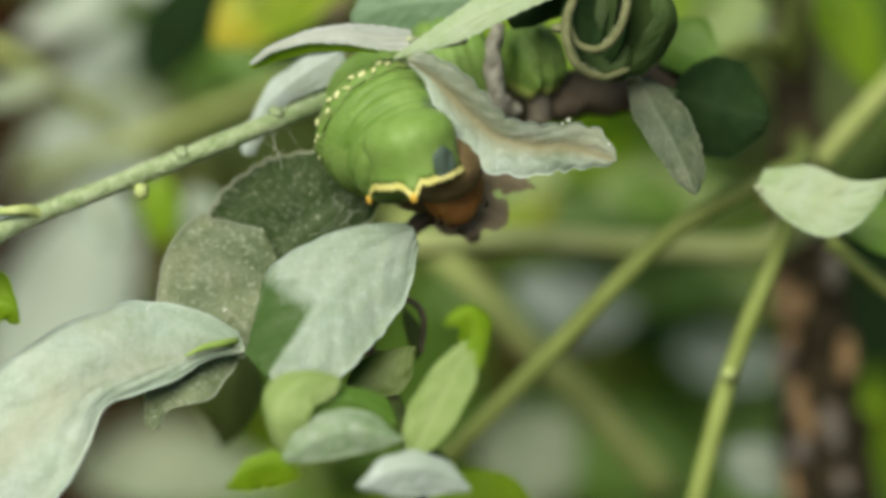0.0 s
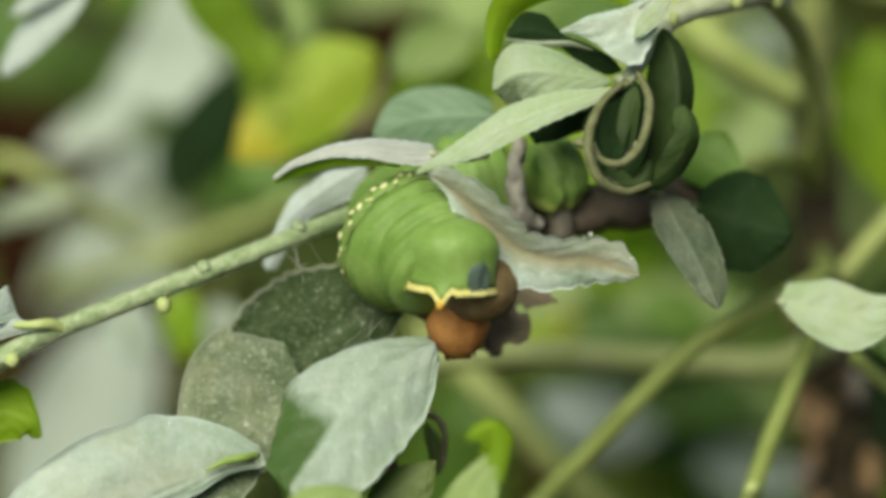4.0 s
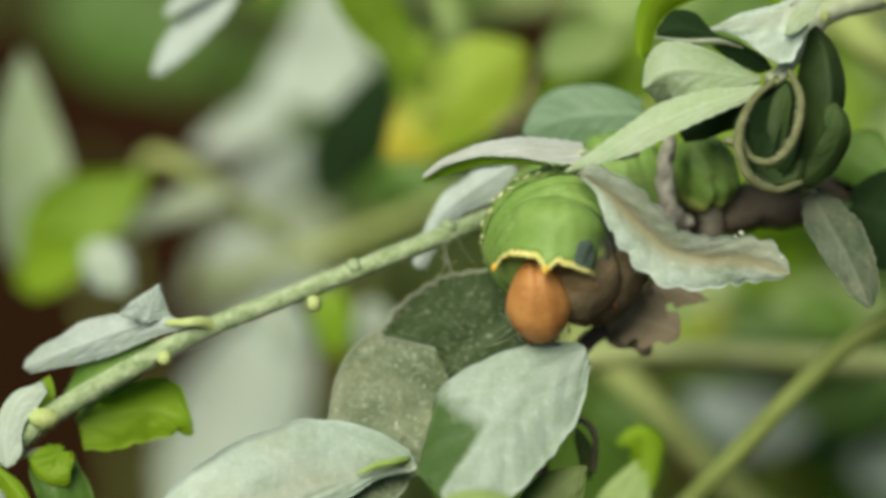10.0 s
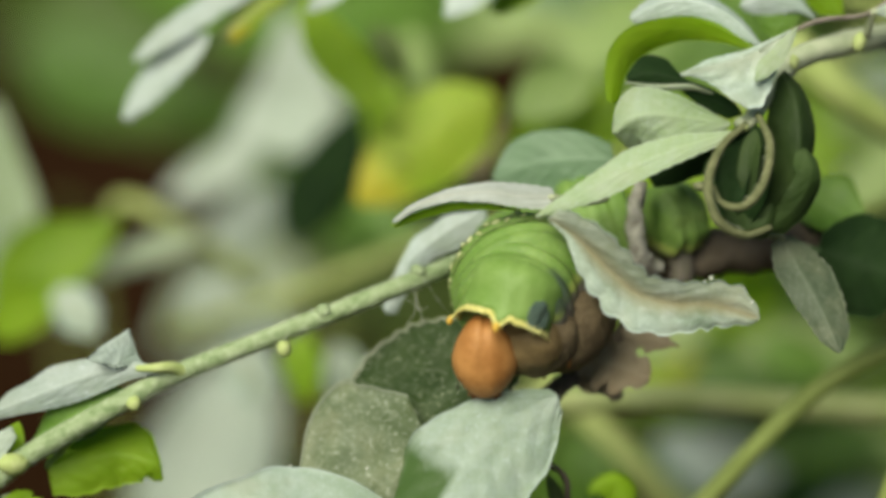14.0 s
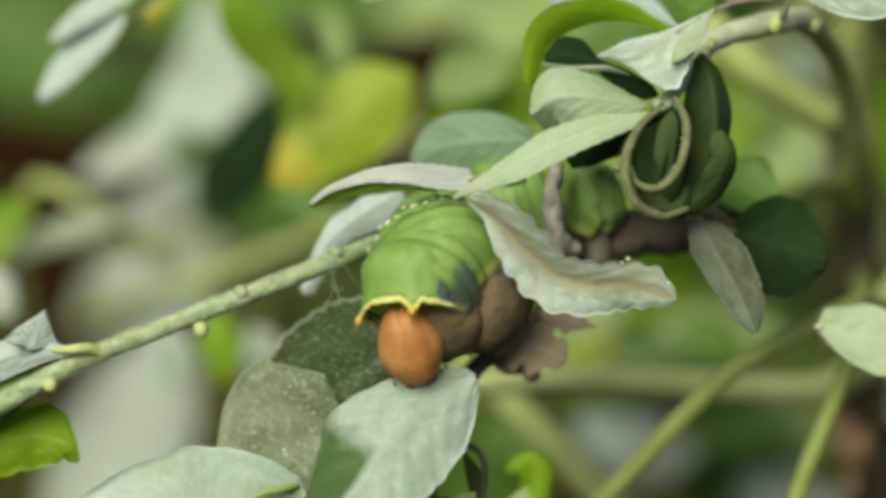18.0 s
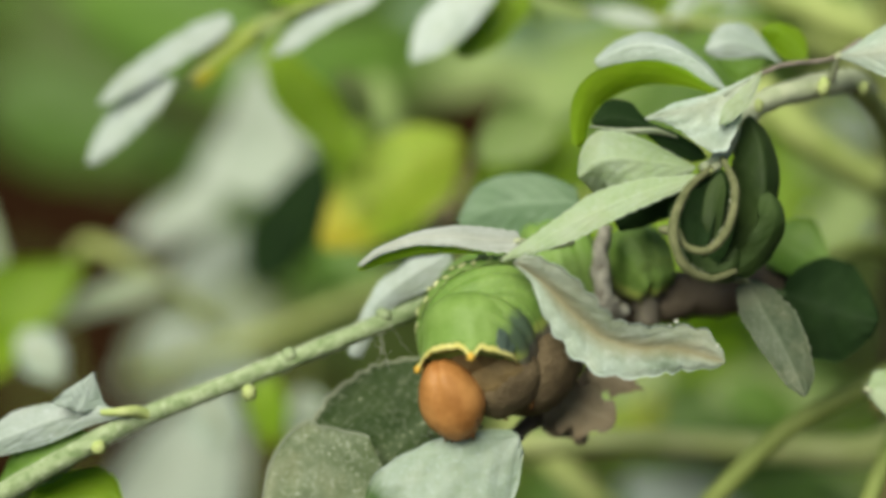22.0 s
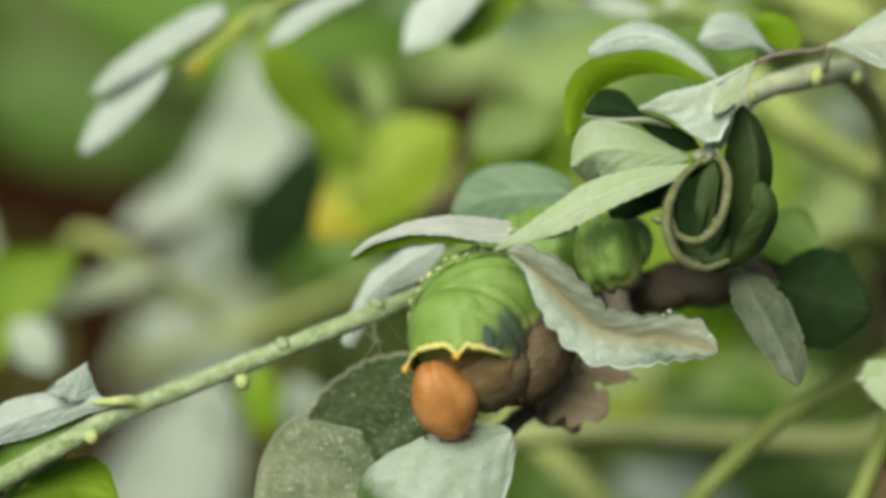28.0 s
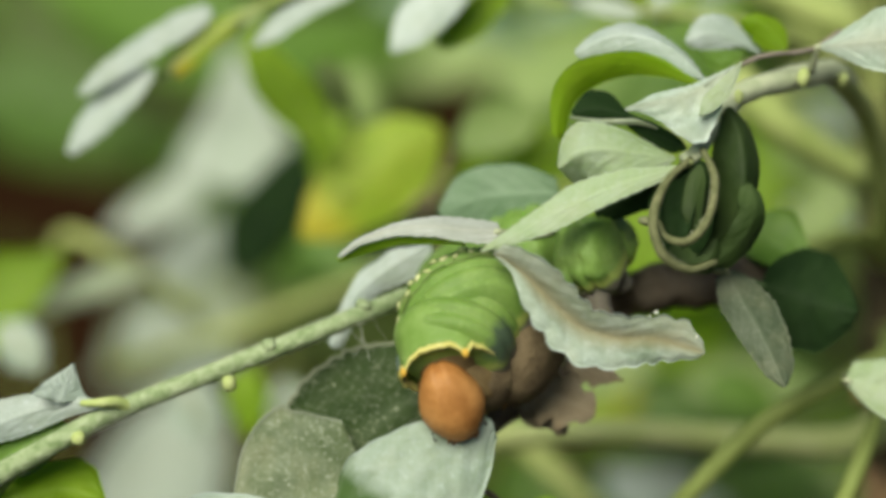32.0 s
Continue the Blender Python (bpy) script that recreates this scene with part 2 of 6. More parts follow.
RIBS = {"dark_leaf": DARK_RIB, "rolled_leaf": DARK_RIB, "green_leaf": GREEN_RIB, "fresh_leaf": GREEN_RIB, "bluish_leaf": GREEN_RIB, "grimy_leaf": DUSTY_RIB, "dust_caked_leaf": DUSTY_RIB, "dull_grey_leaf": DUSTY_RIB, "dusty_leaf": DUSTY_RIB, "withered_leaf": DUSTY_RIB}
MOSSY_BARK = plain_material("mossy_bark", (0.07, 0.08, 0.025), (0.24, 0.26, 0.10), 200, 0.9, 900, 0.5)
BARK = plain_material("bark", (0.018, 0.015, 0.008), (0.085, 0.065, 0.035), 160, 0.9, 900, 0.6)
RAW_BARK = plain_material("raw_bark", (0.25, 0.14, 0.07), (0.48, 0.32, 0.18), 260, 0.85, 1200, 0.4)
TWIG = plain_material("grey_brown_twig", (0.13, 0.10, 0.085), (0.38, 0.33, 0.30), 700, 0.9, 3000, 0.3)
LICHEN = plain_material("lichen_grey_twig", (0.16, 0.135, 0.11), (0.70, 0.67, 0.61), 1100, 0.9, 3500, 0.3)
DARK_TWIG = plain_material("dark_twig", (0.045, 0.034, 0.024), (0.20, 0.16, 0.125), 380, 0.9, 3000, 0.3)
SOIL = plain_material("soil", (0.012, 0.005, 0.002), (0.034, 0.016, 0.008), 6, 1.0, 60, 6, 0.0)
HEAD = plain_material("head_shell", (0.26, 0.093, 0.021), (0.62, 0.30, 0.105), 380, 0.5, 2600, 0.1, 0.3)
NECK = plain_material("neck_skin", (0.11, 0.075, 0.035), (0.26, 0.18, 0.085), 600, 0.65, 3500, 0.2)
RIM = plain_material("collar_yellow", (0.56, 0.50, 0.13), (0.72, 0.67, 0.30), 900, 0.5, 4000, 0.05)
HORN = plain_material("horn_orange", (0.62, 0.34, 0.04), (0.80, 0.52, 0.10), 900, 0.5, 4000, 0.05)
HOOD = plain_material("hood_green", (0.14, 0.25, 0.043), (0.25, 0.365, 0.11), 500, 0.5, 3000, 0.06)
BELLY = plain_material("belly_skin", (0.085, 0.060, 0.036), (0.21, 0.155, 0.092), 420, 0.75, 3000, 0.3)
LEG = plain_material("leg_amber", (0.10, 0.05, 0.02), (0.26, 0.12, 0.045), 900, 0.5)
MOUTH = plain_material("mouth_red_brown", (0.10, 0.03, 0.012), (0.26, 0.09, 0.03), 900, 0.4)
LACE = plain_material("lace_cream", (0.48, 0.52, 0.22), (0.74, 0.73, 0.45), 1500, 0.55)
LACE_EDGE = plain_material("lace_edge", (0.14, 0.20, 0.07), (0.24, 0.30, 0.10), 1500, 0.5)
SLATE = plain_material("slate_mark", (0.05, 0.08, 0.07), (0.12, 0.16, 0.13), 900, 0.45)
DARK_EYE = plain_material("ocellus_black", (0.01, 0.008, 0.006), (0.03, 0.02, 0.015), 900, 0.25)
FUZZ = plain_material("hair_pale", (0.50, 0.54, 0.40), (0.68, 0.70, 0.58), 2000, 0.7)
SILK = plain_material("silk_white", (0.55, 0.55, 0.5), (0.8, 0.8, 0.75), 2000, 0.7)


def skin_material(name="caterpillar_skin", marked=False):
    """Green back, a thin yellow line low on the side, a grey-brown belly: along the segment's own up axis."""
    m, nodes, links, b = shader(name)
    co = nodes.new("ShaderNodeTexCoord").outputs["Object"]
    sep = nodes.new("ShaderNodeSeparateXYZ")
    links.new(co, sep.inputs[0])
    patch = ramp(nodes, links, grain(nodes, links, co, 330), [(0.3, 0.0), (0.7, 1.0)])
    green = mixed(nodes, links, patch, (0.13, 0.235, 0.040), (0.235, 0.345, 0.10))
    pores = ramp(nodes, links, grain(nodes, links, co, 3800, 2), [(0.6, 0.0), (0.75, 1.0)])
    green = mixed(nodes, links, calc(nodes, links, "MULTIPLY", pores, 0.4), green, (0.40, 0.53, 0.20))
    tired = ramp(nodes, links, grain(nodes, links, co, 900, 5, 0.7), [(0.35, 0.3), (0.55, 0.0)])
    green = mixed(nodes, links, tired, green, (0.10, 0.19, 0.04))
    edge = calc(nodes, links, "ADD", sep.outputs[2], calc(nodes, links, "MULTIPLY", grain(nodes, links, co, 500, 2), 0.0012))
    belly = ramp(nodes, links, calc(nodes, links, "ADD", calc(nodes, links, "MULTIPLY", edge, 100.0), 0.5), [(0.36, 1.0), (0.41, 0.0)])
    line = ramp(nodes, links, calc(nodes, links, "ADD", calc(nodes, links, "MULTIPLY", edge, 100.0), 0.5), [(0.36, 0.0), (0.41, 0.7), (0.43, 0.7), (0.48, 0.0)])
    col = mixed(nodes, links, line, green, (0.45, 0.50, 0.14))
    grey = mixed(nodes, links, grain(nodes, links, co, 900, 4), (0.10, 0.085, 0.07), (0.28, 0.25, 0.21))
    col = mixed(nodes, links, belly, col, grey)
    if marked:
        flank = nodes.new("ShaderNodeCombineXYZ")
        links.new(sep.outputs[0], flank.inputs[0])
        links.new(calc(nodes, links, "ABSOLUTE", sep.outputs[1]), flank.inputs[1])
        links.new(sep.outputs[2], flank.inputs[2])
        for at, size, tint in (((0.0013, 0.0038, -0.0004), 0.0018, (0.06, 0.085, 0.075)), ((0.0004, 0.0034, 0.0014), 0.0006, (0.30, 0.22, 0.20))):
            gap = nodes.new("ShaderNodeVectorMath")
            gap.operation = "DISTANCE"
            links.new(flank.outputs[0], gap.inputs[0])
            gap.inputs[1].default_value = at
            far = calc(nodes, links, "ADD", calc(nodes, links, "DIVIDE", gap.outputs["Value"], size), calc(nodes, links, "SUBTRACT", grain(nodes, links, co, 900, 4), 0.5))
            col = mixed(nodes, links, ramp(nodes, links, far, [(0.55, 0.85), (1.0, 0.0)]), col, tint)
    links.new(col, b.inputs["Base Color"])
    b.inputs["Roughness"].default_value = 0.56
    b.inputs["Specular IOR Level"].default_value = 0.35
    b.inputs["Subsurface Weight"].default_value = 0.12
    b.inputs["Subsurface Scale"].default_value = 0.001
    b.inputs["Subsurface Radius"].default_value = (0.6, 1.0, 0.2)
    wave = nodes.new("ShaderNodeTexWave")
    wave.wave_type, wave.bands_direction = "BANDS", "X"
    wave.inputs["Scale"].default_value, wave.inputs["Distortion"].default_value, wave.inputs["Detail"].default_value = 210.0, 3.5, 2.0
    wave.inputs["Detail Scale"].default_value = 0.6
    links.new(co, wave.inputs["Vector"])
    bump = nodes.new("ShaderNodeBump")
    bump.inputs["Strength"].default_value, bump.inputs["Distance"].default_value = 0.55, 0.00014
    links.new(calc(nodes, links, "ADD", wave.outputs["Fac"], calc(nodes, links, "MULTIPLY", grain(nodes, links, co, 2200, 3), 0.35)), bump.inputs["Height"])
    links.new(bump.outputs[0], b.inputs["Normal"])
    return m


SKIN = skin_material()
MARKED_SKIN = skin_material("marked_skin", True)

# ---- building helpers ----
ORIGIN = {}
COUNT = [0]


def mesh_object(name, verts, faces, mats, origin, parent=None, slots=None, uvs=None, label="", smooth=True):
    """One mesh object; verts in world metres, origin the object's own point."""
    me = bpy.data.meshes.new(name)
    o = np.array(origin)
    me.from_pydata([tuple(np.array(v) - o) for v in verts], [], faces)
    for m in mats:
        me.materials.append(m)
    if slots is not None:
        me.polygons.foreach_set("material_index", slots)
    if uvs is not None:
        layer = me.uv_layers.new(name="UVMap")
        idx = np.empty(len(me.loops), dtype=np.int32)
        me.loops.foreach_get("vertex_index", idx)
        layer.data.foreach_set("uv", np.array(uvs, dtype=np.float32)[idx].ravel())
    if smooth:
        me.polygons.foreach_set("use_smooth", [True] * len(me.polygons))
    me.update()
    ob = new(name, me)
    ORIGIN[ob.name] = Vector(origin)
    ob.location = Vector(origin) - (ORIGIN[parent.name] if parent else Vector())
    if parent:
        ob.parent = parent
    if label:
        tagged(ob, label)
    return ob


def thing(name, at_plan, label, category, group=""):
    ob = new(name)
    ob.empty_display_size = 0.005
    ob.location = V(at_plan)
    ORIGIN[ob.name] = Vector(ob.location)
    return tagged(ob, label, category, group)


def tube_data(points, radii, sides=10, per=5, lumps=0.0, seed=0, flat=1.0):
    """Verts and faces of a round tapering tube along a smooth line through world points."""
    p = [Vector(q) for q in points]
    ext = [p[0] * 2 - p[1]] + p + [p[-1] * 2 - p[-2]]
    line, rad = [], []
    for i in range(len(p) - 1):
        a, b, c, d = ext[i:i + 4]
        for k in range(per):
            t = k / per
            line.append(0.5 * ((2 * b) + (c - a) * t + (2 * a - 5 * b + 4 * c - d) * t * t + (3 * b - a - 3 * c + d) * t ** 3))
            rad.append(radii[i] * (1 - t) + radii[i + 1] * t)
    line.append(p[-1])
    rad.append(radii[-1])
    verts, faces = [], []
    side = (line[1] - line[0]).orthogonal().normalized()
    for i, (q, r) in enumerate(zip(line, rad)):
        t = (line[min(i + 1, len(line) - 1)] - line[max(i - 1, 0)]).normalized()
        side = (side - t * side.dot(t)).normalized()
        up = t.cross(side)
        for k in range(sides):
            a = 2 * math.pi * k / sides
            w = r
            if lumps:
                w *= 1 + lumps * noise.noise(Vector((q.x * 900 + seed, q.y * 900 + math.cos(a), q.z * 900 + math.sin(a) * 1.3)))
            verts.append(q + side * (math.cos(a) * w) + up * (math.sin(a) * w * flat))
    n = len(line)
    for i in range(n - 1):
        for k in range(sides):
            j = (k + 1) % sides
            faces.append((i * sides + k, i * sides + j, (i + 1) * sides + j, (i + 1) * sides + k))
    faces.append(tuple(reversed(range(sides))))
    faces.append(tuple(range((n - 1) * sides, n * sides)))
    return verts, faces


def stem(parent, plan_points, widths, mat, name="stem", label="", lumps=0.12, sides=12, per=6):
    pts = [V(p) for p in plan_points]
    COUNT[0] += 1
    v, f = tube_data(pts, [w * 0.0005 for w in widths], sides, per, lumps, COUNT[0] * 3.7)
    return mesh_object(name, v, f, [mat], pts[0], parent, label=label)


def fuzz(parent, plan_points, widths, count, length, seed=1):
    """Short pale hairs standing on a stem, too many to count."""
    rnd = random.Random(seed)
    pts = [V(p) for p in plan_points]
    verts, faces = [], []
    for k in range(count):
        s = rnd.random() * (len(pts) - 1)
        i = min(int(s), len(pts) - 2)
        t = s - i
        c = pts[i].lerp(pts[i + 1], t)
        w = (widths[i] * (1 - t) + widths[i + 1] * t) * 0.00047
        along = (pts[i + 1] - pts[i]).normalized()
        side = along.orthogonal().normalized()
        out = (Matrix.Rotation(rnd.uniform(0, 6.283), 3, along) @ side)
        tip = c + out * (w + length * 0.001 * rnd.uniform(0.5, 1.1)) + along * length * 0.001 * rnd.uniform(-0.5, 0.5)
        foot = c + out * w
        across = along * 0.000016
        deep = out.cross(along) * 0.000016
        n = len(verts)
        verts += [foot + across, foot - across, foot + deep, tip]
        faces += [(n, n + 1, n + 3), (n + 1, n + 2, n + 3), (n + 2, n, n + 3)]
    ob = mesh_object("fuzz", verts, faces, [FUZZ], pts[0], parent, label="short pale hairs")
    tagged(ob, kind="stuff")
    return ob


def bud(parent, plan_point, size, mat=BUD, stretch=1.3, lean=(0.0, 0.0, 1.0), name="bud", label=""):
    """A small knobbly bud: a lumpy egg on its stem."""
    c = V(plan_point)
    ax = (PLAN.to_3x3() @ Vector(lean)).normalized()
    s1 = ax.orthogonal().normalized()
    s2 = ax.cross(s1)
    verts, faces = [], []
    nr, ns = 7, 10
    COUNT[0] += 1
    for i in range(nr + 1):
        th = math.pi * i / nr
        for k in range(ns):
            a = 2 * math.pi * k / ns
            d = Vector((math.sin(th) * math.cos(a), math.sin(th) * math.sin(a), math.cos(th)))
            r = size * 0.0005 * (1 + 0.22 * noise.noise(d * 2 + Vector((COUNT[0], 0, 0))))
            verts.append(c + s1 * d.x * r + s2 * d.y * r + ax * d.z * r * stretch)
    for i in range(nr):
        for k in range(ns):
            j = (k + 1) % ns
            faces.append((i * ns + k, (i + 1) * ns + k, (i + 1) * ns + j, i * ns + j))
    return mesh_object(name, verts, faces, [mat], c, parent, label=label)


def blade_data(base, tip, width, roll, bend, sway, cup, fold, skew, blunt, notch, teeth, ruffle, nu, nv, thick, seed):
    """A leaf blade: midrib bent along its length, cross-section cupped or folded, with a thin edge. Plan points and mm in; world verts out."""
    rnd = random.Random(seed)
    b0, t0 = V(base), V(tip)
    chord = t0 - b0
    length = chord.length
    ax = chord.normalized()
    toward = PLAN.to_3x3() @ Vector((0, -1, 0))
    n0 = (toward - ax * toward.dot(ax)).normalized()
    level = PLAN.to_3x3() @ Vector((0, 0, 1))
    lift = ax.cross(n0).dot(level)
    if abs(lift) > 0.45:
        roll *= math.copysign(1.0, lift)
    n0 = Matrix.Rotation(radians(roll), 3, ax) @ n0
    basis = Matrix((ax, n0.cross(ax), n0)).transposed()
    pos, rows = Vector(), []
    fr = Matrix.Identity(3)
    for i in range(nu + 1):
        rows.append((pos.copy(), fr.copy()))
        step = Matrix.Rotation(radians(bend / nu), 3, fr.col[1]) @ Matrix.Rotation(radians(sway / nu), 3, fr.col[2])
        fr = step @ fr
        pos = pos + fr.col[0] / nu
    end = rows[-1][0]
    turn = end.rotation_difference(Vector((1, 0, 0))).to_matrix()
    size = length / end.length
    half = width * 0.0005
    ph = [rnd.uniform(0, 6.28) for _ in range(4)]
    top, low, uv, mid = [], [], [], []
    for i, (p, f) in enumerate(rows):
        u = i / nu
        w = max(0.02, math.sin(math.pi * min(1.0, max(0.0, u)) ** skew)) ** blunt * half
        for j in range(nv + 1):
            v = 2 * j / nv - 1
            ww = w * (1 - notch * abs(math.sin(math.pi * teeth * u + 1.3 * math.sin(4 * u + ph[2]) + ph[0] + (0.6 if v > 0 else 0))) ** 3 * (0.45 + 0.75 * abs(math.sin(7 * u + ph[3]))))
            ww *= 1 + 0.07 * (math.sin(5 * u + ph[1] + (2 if v > 0 else 0)) + 0.6 * math.sin(13 * u + ph[3] + (4 if v > 0 else 0))) * min(1, abs(v) * 2)
            s = v * ww
            k = radians(cup) / half
            y, z = (math.sin(k * s) / k, (1 - math.cos(k * s)) / k) if abs(k) > 1e-6 else (s, 0.0)
            z += abs(y) * math.sin(radians(fold))
            y *= math.cos(radians(fold))
            z += ruffle * half * v * v * math.sin(u * 11 + ph[2] + (1.7 if v > 0 else 0))
            z += 0.10 * half * noise.noise(Vector((u * 5 + seed, v * 3, 0))) * min(1.0, abs(v) * 3)
            q = p * size + f.col[1] * y + f.col[2] * z
            h = thick * 0.0005 * (1 - 0.75 * abs(v) ** 3)
            nrm = f.col[2]
            top.append(b0 + basis @ (turn @ (q + nrm * h)))
            low.append(b0 + basis @ (turn @ (q - nrm * h)))
            uv.append((u, (v + 1) / 2))
        mid.append(b0 + basis @ (turn @ (p * size)))
    n1 = (nu + 1) * (nv + 1)
    faces, slots = [], []
    for i in range(nu):
        for j in range(nv):
            a = i * (nv + 1) + j
            b, c, d = a + 1, a + nv + 2, a + nv + 1
            faces.append((a, d, c, b))
            slots.append(0)
            faces.append((a + n1, b + n1, c + n1, d + n1))
            slots.append(1)
    ring = [i * (nv + 1) for i in range(nu + 1)] + [nu * (nv + 1) + j for j in range(1, nv + 1)]
    ring += [i * (nv + 1) + nv for i in range(nu - 1, -1, -1)] + [j for j in range(nv - 1, 0, -1)]
    for a, b in zip(ring, ring[1:] + ring[:1]):
        faces.append((a, b, b + n1, a + n1))
        slots.append(0)
    return top + low, faces, slots, uv + uv, mid


def leaf(parent, base, tip, width, top=DUSTY, low=SILVER, roll=0, bend=20, sway=0, cup=25, fold=0, skew=0.85, blunt=0.92,
         notch=0.025, teeth=17, ruffle=0.04, stalk=None, near=True, thick=0.22, label="", rib=None, name="leaf"):
    """One leaf of a branch, from the foot of its blade to its tip, with rib and stalk of its own when near."""
    COUNT[0] += 1
    nu, nv = (56, 14) if near else (14, 8)
    rib = rib or RIBS.get(top.name, RIB)
    v, f, s, uv, mid = blade_data(base, tip, width, roll, bend, sway, cup, fold, skew, blunt, notch, teeth, ruffle, nu, nv, thick, COUNT[0])
    ob = mesh_object(name, v, f, [top, low], V(base), parent, s, uv, label)
    if near:
        r = [max(0.05, width * 0.012) * 0.001 * (1 - 0.85 * i / nu) for i in range(0, nu + 1, 4)]
        v, f = tube_data(mid[::4], r, 6, 1)
        mesh_object("midrib", v, f, [rib], V(base), ob)
    if stalk:
        a, b = V(stalk), V(base)
        c = (a + b) / 2 + Vector((0, 0, -0.06)) * (b - a).length
        r = max(0.28, min(0.6, width * 0.05)) * 0.001
        v, f = tube_data([a, c, b, mid[2]], [r * 1.3, r, r * 0.9, r * 0.7], 8, 4, 0.1)
        mesh_object("petiole", v, f, [rib], a, ob)
    return ob


def along(values, u):
    """A value between evenly spread ones; a single number stands for all."""
    if isinstance(values, (int, float)):
        return values
    q = u * (len(values) - 1)
    i = min(int(q), len(values) - 2)
    t = q - i
    a, b, c, d = values[max(i - 1, 0)], values[i], values[i + 1], values[min(i + 2, len(values) - 1)]
    return 0.5 * (2 * b + (c - a) * t + (2 * a - 5 * b + 4 * c - d) * t * t + (3 * b - a - 3 * c + d) * t ** 3)


def glide(points, n):
    """n + 1 evenly spaced plan points on a smooth line."""
    p = [Vector(q) for q in points]
    ext = [p[0] * 2 - p[1]] + p + [p[-1] * 2 - p[-2]]
    line = []
    for i in range(len(p) - 1):
        a, b, c, d = ext[i:i + 4]
        for k in range(24):
            t = k / 24
            line.append(0.5 * ((2 * b) + (c - a) * t + (2 * a - 5 * b + 4 * c - d) * t * t + (3 * b - a - 3 * c + d) * t ** 3))
    line.append(p[-1])
    reach = [0.0]
    for a, b in zip(line, line[1:]):
        reach.append(reach[-1] + (b - a).length)
    out, j = [], 0
    for i in range(n + 1):
        w = reach[-1] * i / n
        while j < len(line) - 2 and reach[j + 1] < w:
            j += 1
        out.append(line[j].lerp(line[j + 1], (w - reach[j]) / max(1e-9, reach[j + 1] - reach[j])))
    return out


def blade(parent, spine, left, right, top, low, ltilt=15, rtilt=15, lcurl=0.0, rcurl=0.0, notch=0.025, teeth=15, ruffle=0.03, thick=0.2, rib=None, rib_scale=1.0, stalk=None, label="", name="leaf"):
    """A broad leaf grown along its midrib, with its own half-widths on either side (mm, foot to tip) and the lean of each half away from the lens (degrees)."""
    COUNT[0] += 1
    rnd = random.Random(COUNT[0])
    ph = [rnd.uniform(0, 6.28) for _ in range(6)]
    nu, nv = 60, 18
    mid = glide(spine, nu)
    width = max(max(left), max(right))
    grid, uv = np.zeros((nu + 1, nv + 1, 3)), []
    for i, c in enumerate(mid):
        u = i / nu
        t = (mid[min(i + 2, nu)] - mid[max(i - 2, 0)]).normalized()
        side = Vector((0, -1, 0)).cross(t).normalized()
        shut = min(1.0, (u / 0.015 + 0.12), ((1 - u) / 0.015 + 0.05))
        for j in range(nv + 1):
            v = 2 * j / nv - 1
            a = abs(v)
            k = 0 if v > 0 else 1
            w = max(0.05, along(right if k else left, u)) * shut
            w *= 1 - notch * a * abs(math.sin(math.pi * teeth * u + 1.3 * math.sin(4 * u + ph[2]) + ph[k])) ** 3 * (0.45 + 0.75 * abs(math.sin(7 * u + ph[3])))
            w *= 1 + 0.02 * a * (math.sin(9 * u + ph[1] + 2 * k) + 0.6 * math.sin(21 * u + ph[3] + 4 * k))
            s = w * a
            lean = math.tan(radians(along(rtilt if k else ltilt, u)))
            deep = s * lean + along(rcurl if k else lcurl, u) * s * a
            deep += ruffle * w * a * a * math.sin(u * 13 + ph[4] + 1.7 * k) + 0.05 * w * noise.noise(Vector((u * 6 + COUNT[0], v * 3, 0))) * min(1.0, a * 3)
            deep -= 0.035 * width * math.sin(math.pi * min(1.0, a * 1.1)) * abs(math.sin(math.pi * (6.0 * u - 2.2 * a + 0.1 * k)))
            q = c + side * (s if v > 0 else -s) + Vector((0, deep, 0))
            grid[i, j] = tuple(V(q))
            uv.append((u, (v + 1) / 2))
    du, dv = np.gradient(grid, axis=0), np.gradient(grid, axis=1)
    nrm = np.cross(dv, du)
    nrm /= np.maximum(np.linalg.norm(nrm, axis=2, keepdims=True), 1e-12)
    lens_way = np.array(PLAN.to_3x3() @ Vector((0, -1, 0)))
    nrm *= np.where((nrm @ lens_way) < 0, -1.0, 1.0)[..., None]
    edge = np.abs(np.linspace(-1, 1, nv + 1))[None, :, None]
    h = thick * 0.0005 * (1 - 0.7 * edge ** 3)
    verts = np.concatenate([(grid + nrm * h).reshape(-1, 3), (grid - nrm * h).reshape(-1, 3)]).tolist()
    n1 = (nu + 1) * (nv + 1)
    faces, slots = [], []
    for i in range(nu):
        for j in range(nv):
            a = i * (nv + 1) + j
            b, c, d = a + 1, a + nv + 2, a + nv + 1
            faces += [(a, d, c, b), (a + n1, b + n1, c + n1, d + n1)]
            slots += [0, 1]
    ring = [i * (nv + 1) for i in range(nu + 1)] + [nu * (nv + 1) + j for j in range(1, nv + 1)]
    ring += [i * (nv + 1) + nv for i in range(nu - 1, -1, -1)] + [j for j in range(nv - 1, 0, -1)]
    for a, b in zip(ring, ring[1:] + ring[:1]):
        faces.append((a, b, b + n1, a + n1))
        slots.append(0)
    ob = mesh_object(name, verts, faces, [top, low], V(spine[0]), parent, slots, uv + uv, label)
    rib = rib or RIBS.get(top.name, RIB)
    pts = [V(q) for q in mid]
    r = [max(0.05, width * 0.02) * rib_scale * 0.001 * (1 - 0.85 * i / nu) for i in range(0, nu + 1, 4)]
    v, f = tube_data(pts[::4], r, 6, 1)
